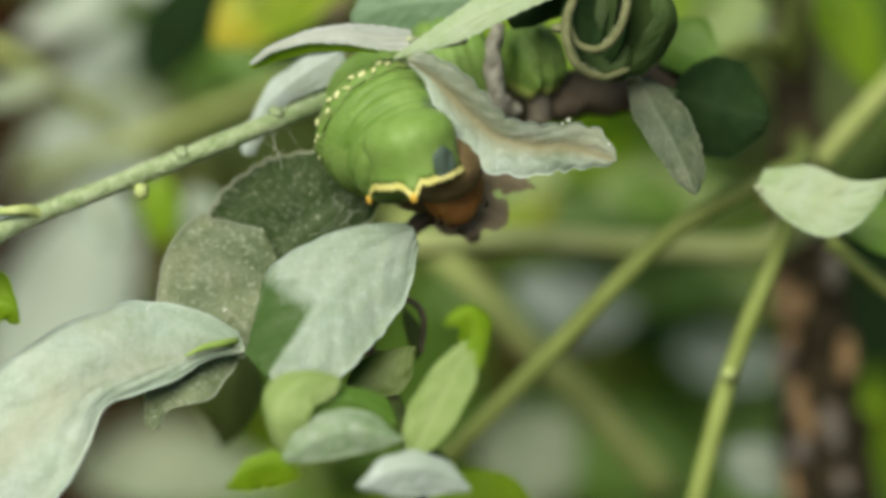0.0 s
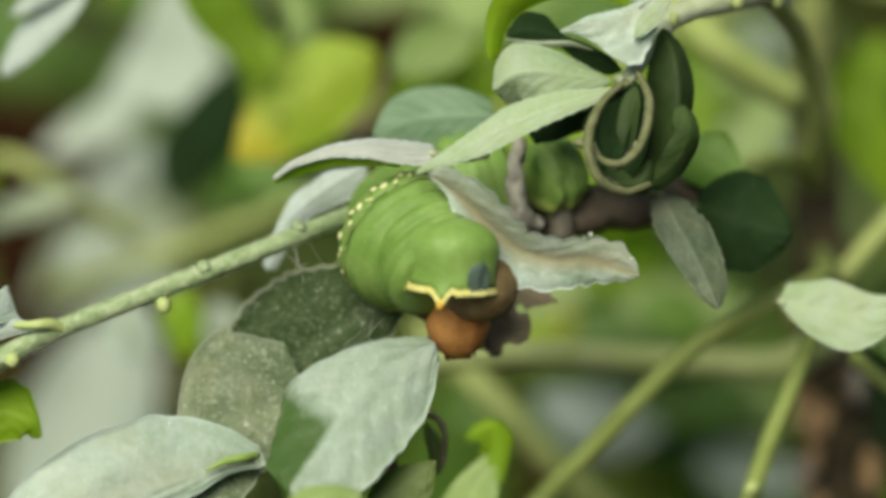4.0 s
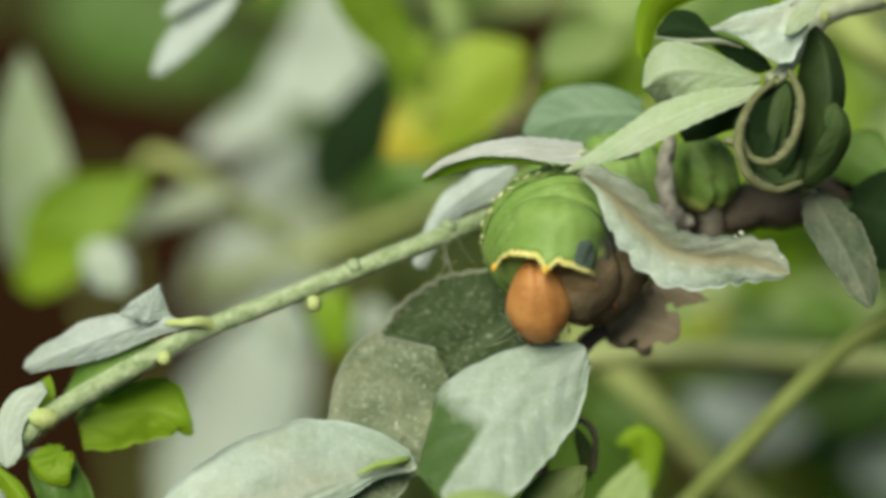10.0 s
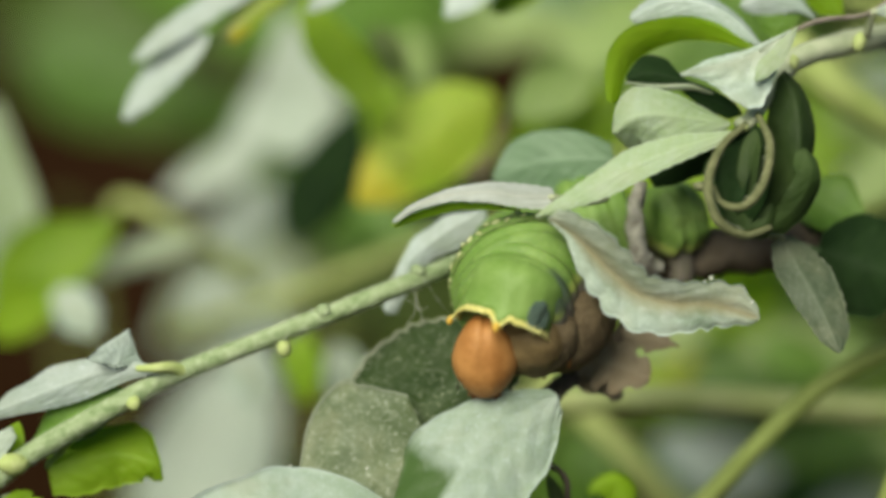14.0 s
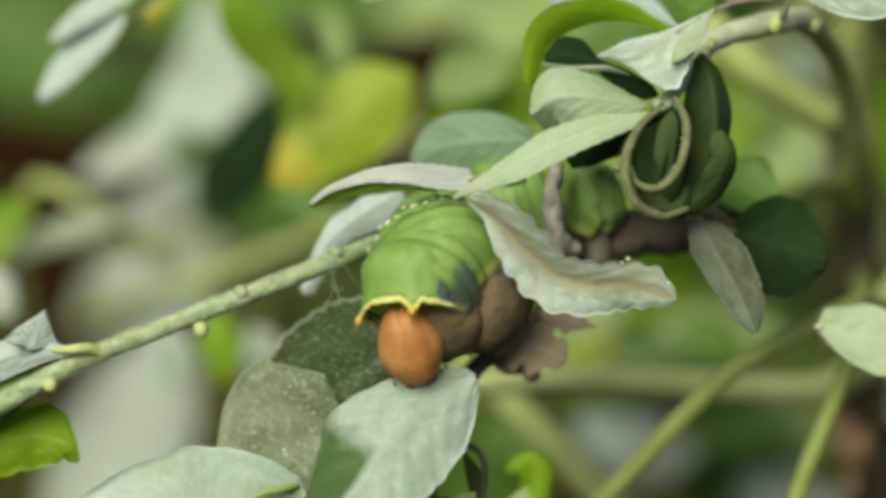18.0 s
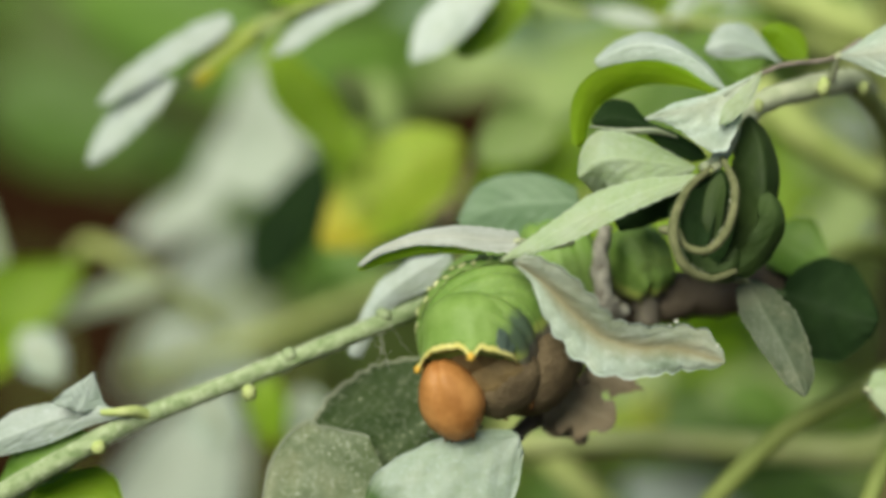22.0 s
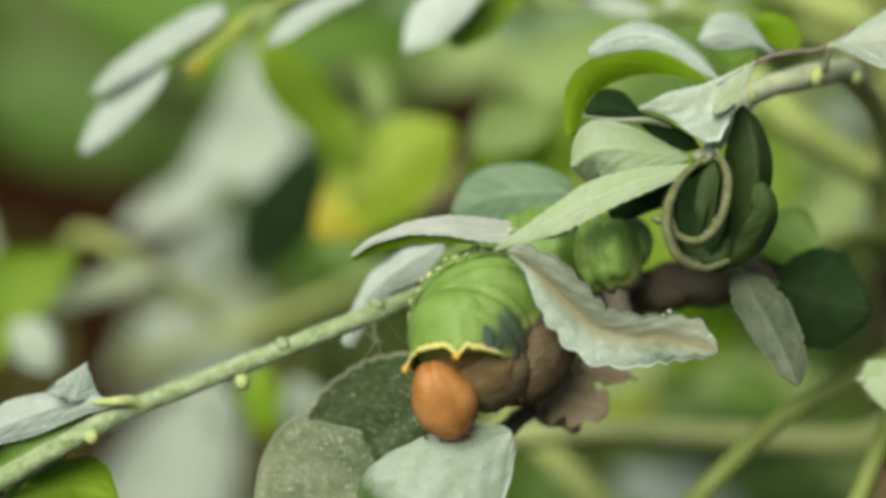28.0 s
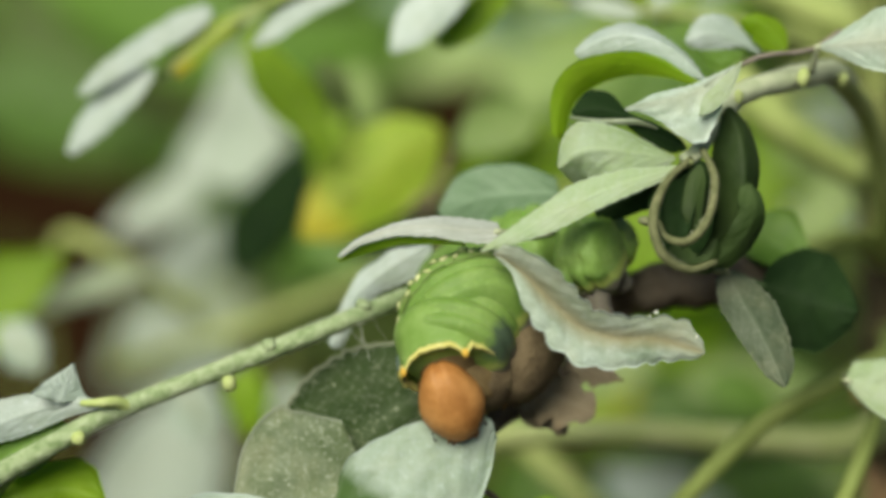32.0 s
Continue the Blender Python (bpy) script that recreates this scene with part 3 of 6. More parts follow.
    mesh_object("midrib", v, f, [rib], V(spine[0]), ob)
    if stalk:
        a, b = V(stalk), pts[0]
        c = (a + b) / 2 + Vector((0, 0, -0.06)) * (b - a).length
        r = max(0.28, min(0.6, width * 0.09)) * 0.001
        v, f = tube_data([a, c, b, pts[2]], [r * 1.3, r, r * 0.9, r * 0.7], 8, 4, 0.1)
        mesh_object("petiole", v, f, [rib], a, ob)
    return ob


# ---- soil ----
def ground():
    n, half = 60, 60.0
    xs = [math.copysign(abs(q) ** 3, q) * half for q in np.linspace(-1, 1, n)]
    verts = [Vector((x, y + 1.0, 0.02 * noise.noise(Vector((x * 2, y * 2, 3))) - 0.01)) for y in xs for x in xs]
    faces = [(j * n + i, j * n + i + 1, (j + 1) * n + i + 1, (j + 1) * n + i) for j in range(n - 1) for i in range(n - 1)]
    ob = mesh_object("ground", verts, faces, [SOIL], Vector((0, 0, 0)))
    tagged(ob, "dark brown bare soil under the shrub", "ground", kind="structure")


ground()


# ---- the long green stem with its own leaves ----
def long_stem():
    b = thing("leafy_branch", (0.2, 9, 1.6), "thin green leafy stem with pale buds, dusty leaves at its end", "branch")
    stem(b, [(0.2, 9, 1.6), (-2.71, 5, 0.54), (-6.34, 2, -0.9), (-12.74, 0, -3.47), (-15.97, 0, -4.69), (-23.53, -1, -7.72), (-26.61, -2, -9.28), (-34.04, -3, -13.53), (-38.22, -3, -16.79), (-39.41, -3, -18.31)],
         [1.45, 1.41, 1.37, 1.37, 1.37, 1.45, 1.45, 1.54, 1.54, 1.62], STEM)
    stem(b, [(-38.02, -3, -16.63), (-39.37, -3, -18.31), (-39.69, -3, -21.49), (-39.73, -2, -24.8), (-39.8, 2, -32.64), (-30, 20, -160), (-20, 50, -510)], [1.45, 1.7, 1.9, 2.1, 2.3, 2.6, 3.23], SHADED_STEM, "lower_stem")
    fuzz(b, [(-6.34, 2, -0.9), (-12.74, 0, -3.47), (-15.97, 0, -4.69), (-23.53, -1, -7.72), (-26.61, -2, -9.28), (-34.04, -3, -13.53), (-38.22, -3, -16.79)], [1.37, 1.37, 1.37, 1.45, 1.45, 1.54, 1.54], 2600, 0.32, 2)
    stem(b, [(-22.9, -1.0, -7.55), (-23.7, -1.9, -7.2), (-24.6, -2.5, -7.2), (-26.2, -2.3, -7.25)], [0.95, 0.85, 0.75, 0.45], BUD, "petiole")
    bud(b, (-15.93, 0, -5.78), 1.13, lean=(0.2, -0.3, -1))
    bud(b, (-13, -0.4, -3.23), 1.13, lean=(-0.3, -0.2, 1), mat=STEM, stretch=1.0)
    bud(b, (-6.33, 1.6, -0.33), 0.97, lean=(-1, -0.2, 0.4), mat=STEM)
    bud(b, (-26.3, -2.8, -9.68), 1.05, lean=(0, -1, 0.2), stretch=0.9)
    bud(b, (-34.69, -3.8, -13.95), 1.62, lean=(-1, -0.4, 0.1), stretch=1.4)
    leaf(b, (-27.15, -1, -8.84), (-34.03, 0.5, -12.56), 3.84, GREEN, GREEN, roll=10, bend=20, cup=20)
    leaf(b, (-35.49, -2, -13.6), (-34.61, -2, -11), 1.86, FRESH, FRESH, roll=10, bend=40, cup=30)
    leaf(b, (-39.41, -4, -19.8), (-38.02, -3, -27.06), 2.83, DARK, GREEN, roll=50, bend=30)
    blade(b, [(-24.25, -2.5, -7.25), (-27.04, -2.12, -7.27), (-29.93, -1.75, -7.93), (-33.25, -1.38, -9.17), (-36.59, -1, -10.49)], (0.22, 0.67, 0.99, 1.27, 1.44, 1.32, 1.1, 0.76, 0.52), (0.1, 0.39, 0.7, 1.14, 1.46, 1.65, 1.17, 1.02, 0.44), MILKY, GREEN, ltilt=(5, 10, 12), rtilt=(20, 25, 30), ruffle=0.06, label="pale milky leaf with a folded wing")
    blade(b, [(-27.58, -2.6, -7.17), (-27.2, -2.4, -5.77), (-26.73, -2.2, -4.49)], (2.17, 2, 1.75, 1.48, 1.18, 0.88, 0.59, 0.31, 0.08), (0.26, 1.05, 1.59, 1.32, 1.06, 0.83, 0.56, 0.27, 0.07), MILKY, GREEN, ltilt=-20, rtilt=25)
    blade(b, [(-32.73, -1, -14.22), (-30.14, -0.6, -13.83), (-27.77, 0, -13.5), (-25.32, 0, -14.18), (-24.68, 0.4, -15.35)], (0.91, 1.14, 1.48, 1.74, 2.02, 2.32, 1.86, 0.44, 0.09), (2.21, 2.37, 2.59, 2.5, 2.46, 2.33, 1.81, 1.44, 0.54), FRESH, GREEN, ltilt=(30, 35, 30), rtilt=(-5, 5, 15), notch=0.05, teeth=6, rib_scale=0.6, stalk=(-30.61, -2, -11.6))
    blade(b, [(-35.23, -2, -16.3), (-34, -2.6, -19.28), (-34.55, -2.6, -22.32), (-36.6, -2, -25.25)], (0.48, 1.71, 1.95, 2.47, 2.96, 2.81, 2.33, 1.63, 0.94), (0.93, 1.57, 1.65, 1.55, 1.53, 1.35, 1.23, 1.27, 1.29), DEEP_GREEN, GREEN, ltilt=(25, 30, 35), rtilt=10, rib_scale=0.7, stalk=(-37.62, -3, -16.71), label="smooth round green leaf")
    blade(b, [(-41.13, -5, -17.16), (-38.24, -5.4, -17.27), (-36.25, -5.8, -18.9), (-35.43, -6, -20.95), (-36.77, -6, -23.27)], (0.47, 0.4, 0.42, 0.35, 0.5, 0.46, 0.54, 0.64, 0.17), (0.29, 0.51, 0.59, 0.84, 0.92, 1.3, 1.34, 1.28, 1.27), FRESH, GREEN, ltilt=(30, 30, 20), rtilt=(40, 30, 10), rib_scale=0.6, label="young leaf arching over in a hook")
    blade(b, [(-37.84, -5, -18.47), (-37.77, -5, -19.87), (-38.27, -5, -21.87)], (0.08, 0.3, 0.47, 0.5, 0.6, 0.66, 0.51, 0.37, 0.19), (0.26, 0.87, 1, 1.06, 1.08, 1.08, 1.01, 0.72, 0.52), SILVER, FRESH, ltilt=30, rtilt=30, rib_scale=0.5)
    blade(b, [(-37.22, -4, -17.35), (-37.36, -4, -15.15), (-36.54, -4, -12.82), (-34.76, -4, -11.33)], (0.31, 1.01, 0.86, 0.92, 0.93, 0.82, 0.65, 0.28, 0.08), (0.42, 1.08, 1.18, 1.12, 1.16, 1.31, 1.3, 1.06, 0.72), SILVER, FRESH, ltilt=30, rtilt=-5, rib_scale=0.5, label="small pale young leaf curling over")
    blade(b, [(-34.61, -3, -11.99), (-35.23, -3, -13.2), (-35.03, -3, -14)], (0.16, 0.16, 0.16, 0.16, 0.16, 0.16, 0.16, 0.16, 0.16), (0.16, 0.16, 0.16, 0.16, 0.16, 0.16, 0.16, 0.16, 0.16), FRESH, FRESH, ltilt=20, rtilt=20, rib_scale=0.5)
    blade(b, [(-35.83, -3.2, -16.81), (-34.43, -3.13, -18.02), (-33.02, -3.07, -17.62), (-32.82, -3, -16.41)], (1.17, 1.91, 2.19, 2.17, 2.22, 2.21, 2.55, 2.61, 2.67), (0.1, 0.37, 0.54, 0.6, 0.7, 0.81, 0.05, 0.16, 0.16), FRESH, GREEN, ltilt=20, rtilt=20, rib_scale=0.5)
    return b


long_stem()


# ---- the drooping spray of leaves under the caterpillar ----
def low_spray():
    b = thing("leaf_spray", (10.63, 6, -10.32), "drooping twig with large dust-covered grey-green leaves", "branch")
    stem(b, [(6.47, 6, -6.9), (4.5, 4, -8.3), (2.9, 3, -10.0), (1.1, 4, -13.2), (0.4, 5.5, -17.64), (2.2, 7.5, -22.08), (4.0, 10, -27.06), (4.33, 13.4, -33.11)], [1.29, 1.21, 1.13, 0.97, 0.97, 1.05, 1.13, 1.21], DARK_TWIG, "twig")
    stem(b, [(1.6, 5, -14.2), (3.4, 2.6, -14.4), (4.25, 2, -15.2), (4.4, 2, -16.6), (4.2, 2, -18.2)], [0.3, 0.45, 0.5, 0.42, 0.3], DARK_TWIG, "dead_tip", "small brown hooked twig tip", lumps=0.4)
    stem(b, [(-8.92, -3.2, -16.78), (-9.75, -4.2, -16.89), (-11.14, -4.8, -17.15), (-12.38, -5.1, -17.72)], [0.48, 0.57, 0.48, 0.16], GREEN_RIB, "petiole")
    leaf(b, (-9.25, 13.4, -18.02), (-10.93, 16.8, -26.89), 6.06, OLIVE, OLIVE, roll=20, bend=20, near=False)
    # young shoots below, reaching out towards the lens
    stem(b, [(2.2, 7.5, -22.08), (3.6, 1.0, -25.5), (3.4, -8, -27.6), (2.4, -14, -28.0)], [0.7, 0.65, 0.6, 0.45], OLIVE_STEM, "shoot")
    leaf(b, (3.94, 4, -18.87), (2.95, 4, -14.96), 1.78, OLIVE, WITHERED, roll=40, bend=30, cup=30)
    leaf(b, (2.8, 8, -28.11), (7, 8, -29.37), 5.66, DARK, GREEN, roll=20, bend=20)
    leaf(b, (4.83, 7, -29.19), (13.32, 9, -31.16), 5.66, FRESH, GREEN, roll=25, bend=40)
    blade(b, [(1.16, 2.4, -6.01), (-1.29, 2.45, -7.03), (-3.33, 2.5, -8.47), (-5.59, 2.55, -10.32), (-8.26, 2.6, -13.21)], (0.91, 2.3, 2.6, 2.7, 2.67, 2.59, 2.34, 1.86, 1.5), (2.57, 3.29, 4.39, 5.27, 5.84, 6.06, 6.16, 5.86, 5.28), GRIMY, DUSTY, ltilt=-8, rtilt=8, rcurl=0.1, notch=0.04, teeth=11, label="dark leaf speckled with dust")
    blade(b, [(-5.33, 0.6, -13.07), (-8.57, 0.4, -14.37), (-11.4, 0, -15.48), (-13.53, -1.6, -18.59), (-14.72, -4.6, -22.9)], (0.84, 2.9, 3.55, 4.02, 3.99, 4.01, 3.79, 3.18, 0.77, 0.53), (4.26, 5.71, 6.62, 6.67, 3.97, 2.66, 1.77, 1.42, 1.02, 0.64), GRIMY2, DUSTY, ltilt=(-5, -12, -24, -36, -25), rtilt=(8, 10, 12, 5, 20), notch=0.02, teeth=7, label="grey-olive leaf thick with dust")
    blade(b, [(3.53, -3, -8.95), (-0.05, -4.4, -11.07), (-2.41, -5.6, -13.29), (-4.72, -7.4, -16.46), (-6.43, -9, -18.85)], (1.11, 3.07, 4.33, 4.68, 4.83, 4.6, 4.17, 3.29, 1.68), (0.58, 1.6, 2.43, 3.2, 3.91, 4.17, 3.54, 2.89, 2.33), HALF_SHADED, GREEN, ltilt=(-4, -6, -8, -4), rtilt=(6, 8, 16, 26, 30, 26), rcurl=(0, 0, 0.05, 0.15, 0.1), rib_scale=0.5, notch=0.02, teeth=9, label="broad pale dusty leaf, one half drooping and green")
    blade(b, [(-8.35, -3, -17.44), (-11.17, -4, -17.64), (-14.67, -5.2, -18.58), (-18.15, -6.2, -19.44), (-20.83, -7, -20.74), (-23.91, -7.6, -23.01), (-27.02, -8, -26.28), (-30.13, -8.4, -30.56)], (0.27, 0.49, 1.25, 1.51, 1.81, 3.76, 4.83, 5, 4.61, 3.26, 0.97), (1.07, 2.99, 4.47, 4.99, 4.73, 4.46, 4.13, 3.55, 2.62, 1.78, 0.85), PALE, SILVER, ltilt=(-4, -8, -12, -12, -8), rtilt=(12, 14, 12, 14, 18), rcurl=(0.1, 0.1, 0.05), ruffle=0.08, notch=0.03, teeth=9, rib_scale=1.1, label="large arching pale leaf with a ruffled edge")
    blade(b, [(3.39, -13, -23.94), (4.7, -13.33, -21.23), (6.19, -13.67, -18.16), (7.3, -14, -15.86)], (0.61, 1.46, 1.74, 1.9, 1.79, 1.67, 1.41, 0.95, 0.34), (0.2, 0.8, 1.2, 1.44, 1.51, 1.5, 1.41, 0.91, 0.35), YOUNG, PALE, ltilt=10, rtilt=-25, label="bright young leaf with a hooked tip")
    blade(b, [(7.78, -14.2, -17.73), (7.85, -14.33, -15.45), (7.09, -14.47, -14.17), (5.4, -14.6, -14.76)], (0.52, 1.06, 1.17, 1.21, 1.28, 1.32, 3.6, 0.76, 0.39), (0.09, 0.34, 0.45, 0.6, 0.88, 0.72, 0.55, 0.44, 0.12), FRESH, FRESH, ltilt=20, rtilt=30, rib_scale=0.6)
    blade(b, [(-1.55, -13, -18.71), (-3.81, -13.6, -18.65), (-5.5, -14, -19.87), (-5.76, -14, -21.57), (-4.96, -13, -23.98)], (0.84, 1.51, 1.81, 1.99, 2.16, 2.16, 1.93, 1.26, 0.77), (0.29, 0.45, 0.62, 1.12, 1.2, 0.76, 0.63, 0.64, 0.17), YOUNG, FRESH, ltilt=-10, rtilt=(20, 30, 40), rcurl=0.4, rib_scale=0.7, label="young pale leaf rolled over its edge")
    blade(b, [(3.61, -4, -17.2), (2.14, -4, -18.32), (0.75, -4, -19.32), (-1.03, -4, -20.01)], (0.2, 0.79, 1.53, 1.83, 2.06, 1.69, 1.46, 0.68, 0.18), (0.12, 0.5, 0.85, 1.2, 1.34, 1.4, 1.38, 1.03, 0.45), OLIVE, GREEN, ltilt=-15, rtilt=20, rib_scale=0.6, label="dull green young leaf")
    blade(b, [(2.25, -12.4, -21.73), (0.73, -12.5, -20.58), (-1.17, -12.6, -20), (-2.69, -12.7, -20.57), (-3.45, -12.8, -22.09)], (0.28, 1.18, 1.41, 1.43, 1.36, 1.44, 1.49, 1.35, 0.5), (0.18, 0.68, 0.96, 0.93, 0.78, 0.82, 0.51, 0.25, 0.07), GREEN, GREEN, ltilt=10, rtilt=35, rib_scale=0.6)
    blade(b, [(2.61, -14.2, -22.47), (-0.03, -14.47, -21.88), (-2.66, -14.73, -22.23), (-5.28, -15, -23.72)], (0.21, 0.88, 1.41, 1.61, 1.69, 1.65, 1.43, 1.02, 0.29), (0.12, 0.45, 1.01, 1.27, 1.37, 1.35, 1.06, 0.9, 0.24), DUSTY_GREEN, GREEN, ltilt=10, rtilt=25, rcurl=0.3, rib_scale=0.6)
    blade(b, [(7.1, -15, -25.74), (4.84, -15.33, -24.39), (2.22, -15.67, -24.36), (-0.39, -16, -25.45)], (0.25, 1.09, 1.85, 1.98, 2.01, 1.94, 1.74, 0.95, 0.22), (0.11, 0.4, 0.75, 0.81, 1.15, 1.01, 1.01, 0.47, 0.12), MILKY, GREEN, ltilt=15, rtilt=20, rib_scale=0.6)
    blade(b, [(-4.2, -13, -25.12), (-6.09, -13.17, -24.15), (-7.99, -13.33, -24.71), (-9.12, -13.5, -25.83)], (0.33, 1.34, 1.84, 1.86, 1.85, 1.78, 1.64, 1.39, 0.32), (0.16, 0.59, 0.7, 0.79, 0.6, 0.63, 0.34, 0.12, 0.04), FRESH, FRESH, ltilt=20, rtilt=20, rib_scale=0.6)
    return b


low_spray_branch = low_spray()


# ---- the branch over the caterpillar with its curled leaves ----
def upper_branch():
    b = thing("leafy_branch", (32.65, 16.8, 13.12), "grey-green branch bearing dusty curled and serrated leaves", "branch")
    stem(b, [(37.01, 40.6, 1.92), (35.19, 27, 7.77), (32.21, 16.8, 13.99), (28.38, 8, 17)], [1.9, 1.8, 1.75, 1.84], YELLOW_STEM, "lower_stem")
    stem(b, [(30.1, 12, 16.2), (28.38, 8, 17), (24.95, 4, 16.26), (20.93, 1, 14.92), (19.01, 0, 12.71), (17.51, -1, 10.63), (16.42, -2, 9.98)], [1.8, 1.88, 1.86, 1.62, 1.29, 1.13, 0.89], GREY_STEM)
    bud(b, (25.5, 2.5, 16.14), 0.97, lean=(0, -0.3, 1), stretch=1.6)
    bud(b, (20.54, 0, 14.6), 0.73, lean=(0, -0.5, -1), stretch=1.6)
    bud(b, (29.08, 7, 16.37), 0.81, lean=(0, -0.5, 1), stretch=1.4)
    stem(b, [(20.02, 0, 16.54), (22.55, 1, 17.64), (25.93, 2, 18.14), (28.31, 3, 19.58)], [0.36, 0.36, 0.36, 0.48], TWIG, "dead_tendril")
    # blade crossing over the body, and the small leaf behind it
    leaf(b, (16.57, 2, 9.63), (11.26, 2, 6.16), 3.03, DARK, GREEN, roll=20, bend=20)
    # pale blade folded over the shoot
    # bright arching leaf
    # rolled dark leaf
    stem(b, [(16.87, -3, 9.99), (14.93, -5, 8.23), (13.95, -6, 5.6), (14.66, -6, 3.17), (16.58, -5, 2.17), (18.53, -4, 2.73)], [0.45, 0.6, 0.7, 0.7, 0.6, 0.4], FELT, "rolled_leaf_edge", "pale felted edge of a rolled leaf")
    stem(b, [(17.67, -3, 10.7), (18.36, -5, 8.51), (17.87, -6, 5.92), (16.54, -6, 4.19), (15.05, -5, 4.37), (14.49, -4, 5.58)], [0.45, 0.6, 0.65, 0.6, 0.5, 0.35], FELT, "rolled_leaf_edge")
    # Near-black leaves behind the rolled edges; their colour stands in for inner shade.
    leaf(b, (17.24, -2, 10.24), (16.36, -3, 2.23), 4.85, DARK, DARK, roll=10, bend=40, cup=60, label="dark leaf added behind the rolled edges, coloured for the shade inside")
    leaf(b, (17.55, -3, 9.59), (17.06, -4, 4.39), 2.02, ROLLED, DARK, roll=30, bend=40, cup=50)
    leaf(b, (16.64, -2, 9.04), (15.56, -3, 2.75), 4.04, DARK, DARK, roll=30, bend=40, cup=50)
    bud(b, (13.84, -2, 5.64), 0.7, lean=(-1, -0.3, 0.2), stretch=2.0, mat=DUSTY_RIB)
    bud(b, (16.75, -3, 9.75), 0.65, lean=(-0.2, -1, 0.2), stretch=1.3)
    fuzz(b, [(14.93, -5, 8.23), (13.95, -6, 5.6), (14.66, -6, 3.17), (16.58, -5, 2.17)], [0.44, 0.48, 0.48, 0.4], 260, 0.2, 3)
    fuzz(b, [(18.36, -5, 8.51), (17.87, -6, 5.92), (16.54, -6, 4.19)], [0.44, 0.48, 0.44], 160, 0.2, 4)
    fuzz(b, [(28.38, 8, 17), (24.95, 4, 16.26), (20.93, 1, 14.92), (19.01, 0, 12.71)], [1.86, 1.86, 1.62, 1.29], 500, 0.25, 5)
    # the leaves nearest the caterpillar
    # leaves to the side
    leaf(b, (21.89, 10, 5.98), (26.72, 8, 2.56), 5.25, GREEN, DUSTY, roll=20, bend=20, near=False)
    # Backing blade added to close the roll; the shade inside is its colour.
    blade(b, [(16.56, -1.5, 9.81), (16.45, -1.75, 6.39), (16.66, -2, 2.98)], (0.29, 1.19, 2.23, 2.26, 2.27, 2.24, 2.01, 1.43, 1.02), (0.24, 0.95, 1.81, 1.91, 2.04, 1.94, 1.7, 1.48, 0.47), DARK, DARK, ltilt=-15, rtilt=-15, rib_scale=0.2, label="dark leaf added behind the rolled edges, coloured for the shade inside")
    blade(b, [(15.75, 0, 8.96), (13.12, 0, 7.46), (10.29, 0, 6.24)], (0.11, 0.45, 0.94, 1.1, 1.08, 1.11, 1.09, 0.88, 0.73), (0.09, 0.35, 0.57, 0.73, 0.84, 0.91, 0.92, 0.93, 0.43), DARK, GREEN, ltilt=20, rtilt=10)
    blade(b, [(16.03, -3, 9.34), (12.88, -3.7, 8.47), (9.67, -4.4, 7.21), (6.48, -5.1, 5.65), (4.1, -5.8, 4.3), (2.05, -6.5, 3.38)], (0.41, 0.68, 0.93, 1, 1.06, 1.07, 0.8, 0.37, 0.09), (0.31, 0.58, 1.05, 1.3, 1.34, 1.07, 0.84, 0.62, 0.19), PALE_GREEN, DUSTY, ltilt=(-15, -18, -12), rtilt=(18, 25, 18), notch=0.07, teeth=15, label="long pale leaf blade lying over the caterpillar", stalk=(17.64, -2, 10.44))
    blade(b, [(15.8, -2, 10.07), (13.35, -2.6, 10.36), (10.94, -3, 10.66), (8.94, -3, 10.42), (7.61, -2.4, 9.37)], (0.29, 0.87, 1.18, 1.57, 1.91, 2.08, 2.07, 2, 1.43), (0.13, 0.54, 1.04, 1.39, 1.68, 2.04, 2.1, 1.07, 0.27), PALE_GREEN, GREEN, ltilt=(-8, -4, 20, 45), rtilt=(25, 25, 30, 40), rcurl=0.2, notch=0.03, label="small grey-green leaf with a shaded fold")
    blade(b, [(20.04, -3, 16.53), (16.87, -3.6, 14.6), (14.46, -4, 13.94), (12.17, -4.4, 13.39)], (0.29, 1.09, 1.8, 2.6, 3.57, 2.54, 1.36, 0.51, 0.13), (0.08, 0.23, 0.37, 0.52, 0.67, 0.67, 0.63, 0.31, 0.08), PALE, SILVER, ltilt=(-8, -6, -4), rtilt=30, notch=0.05, teeth=14, label="pale leaf folded like a tent")
    blade(b, [(20.34, -4, 16.72), (19.28, -4.2, 15.23), (17.99, -4.4, 14.03), (17.38, -4.6, 12.94)], (0.07, 0.28, 0.43, 0.56, 0.78, 0.86, 0.82, 0.66, 0.21), (0.06, 0.24, 0.4, 0.48, 0.47, 0.43, 0.43, 0.28, 0.07), PALE_GREEN, FRESH, ltilt=-10, rtilt=20, rib_scale=0.6)
    blade(b, [(17.91, 0, 15.52), (15.6, 0.4, 16.61), (13.18, 0.6, 17.03), (10.74, 0.6, 16.7), (8.7, 0.4, 15.59), (7.75, 0, 13.94), (7.54, 0, 11.63)], (0.26, 0.53, 0.71, 0.81, 0.96, 1.02, 1, 0.79, 0.54), (0.06, 0.22, 0.68, 0.86, 0.91, 1.11, 0.97, 0.66, 0.39), FRESH, FRESH, ltilt=(20, 40, 45, 40), rtilt=(-20, -30, -30, -20), rib_scale=0.6, label="arching leaf glowing green from the light above")
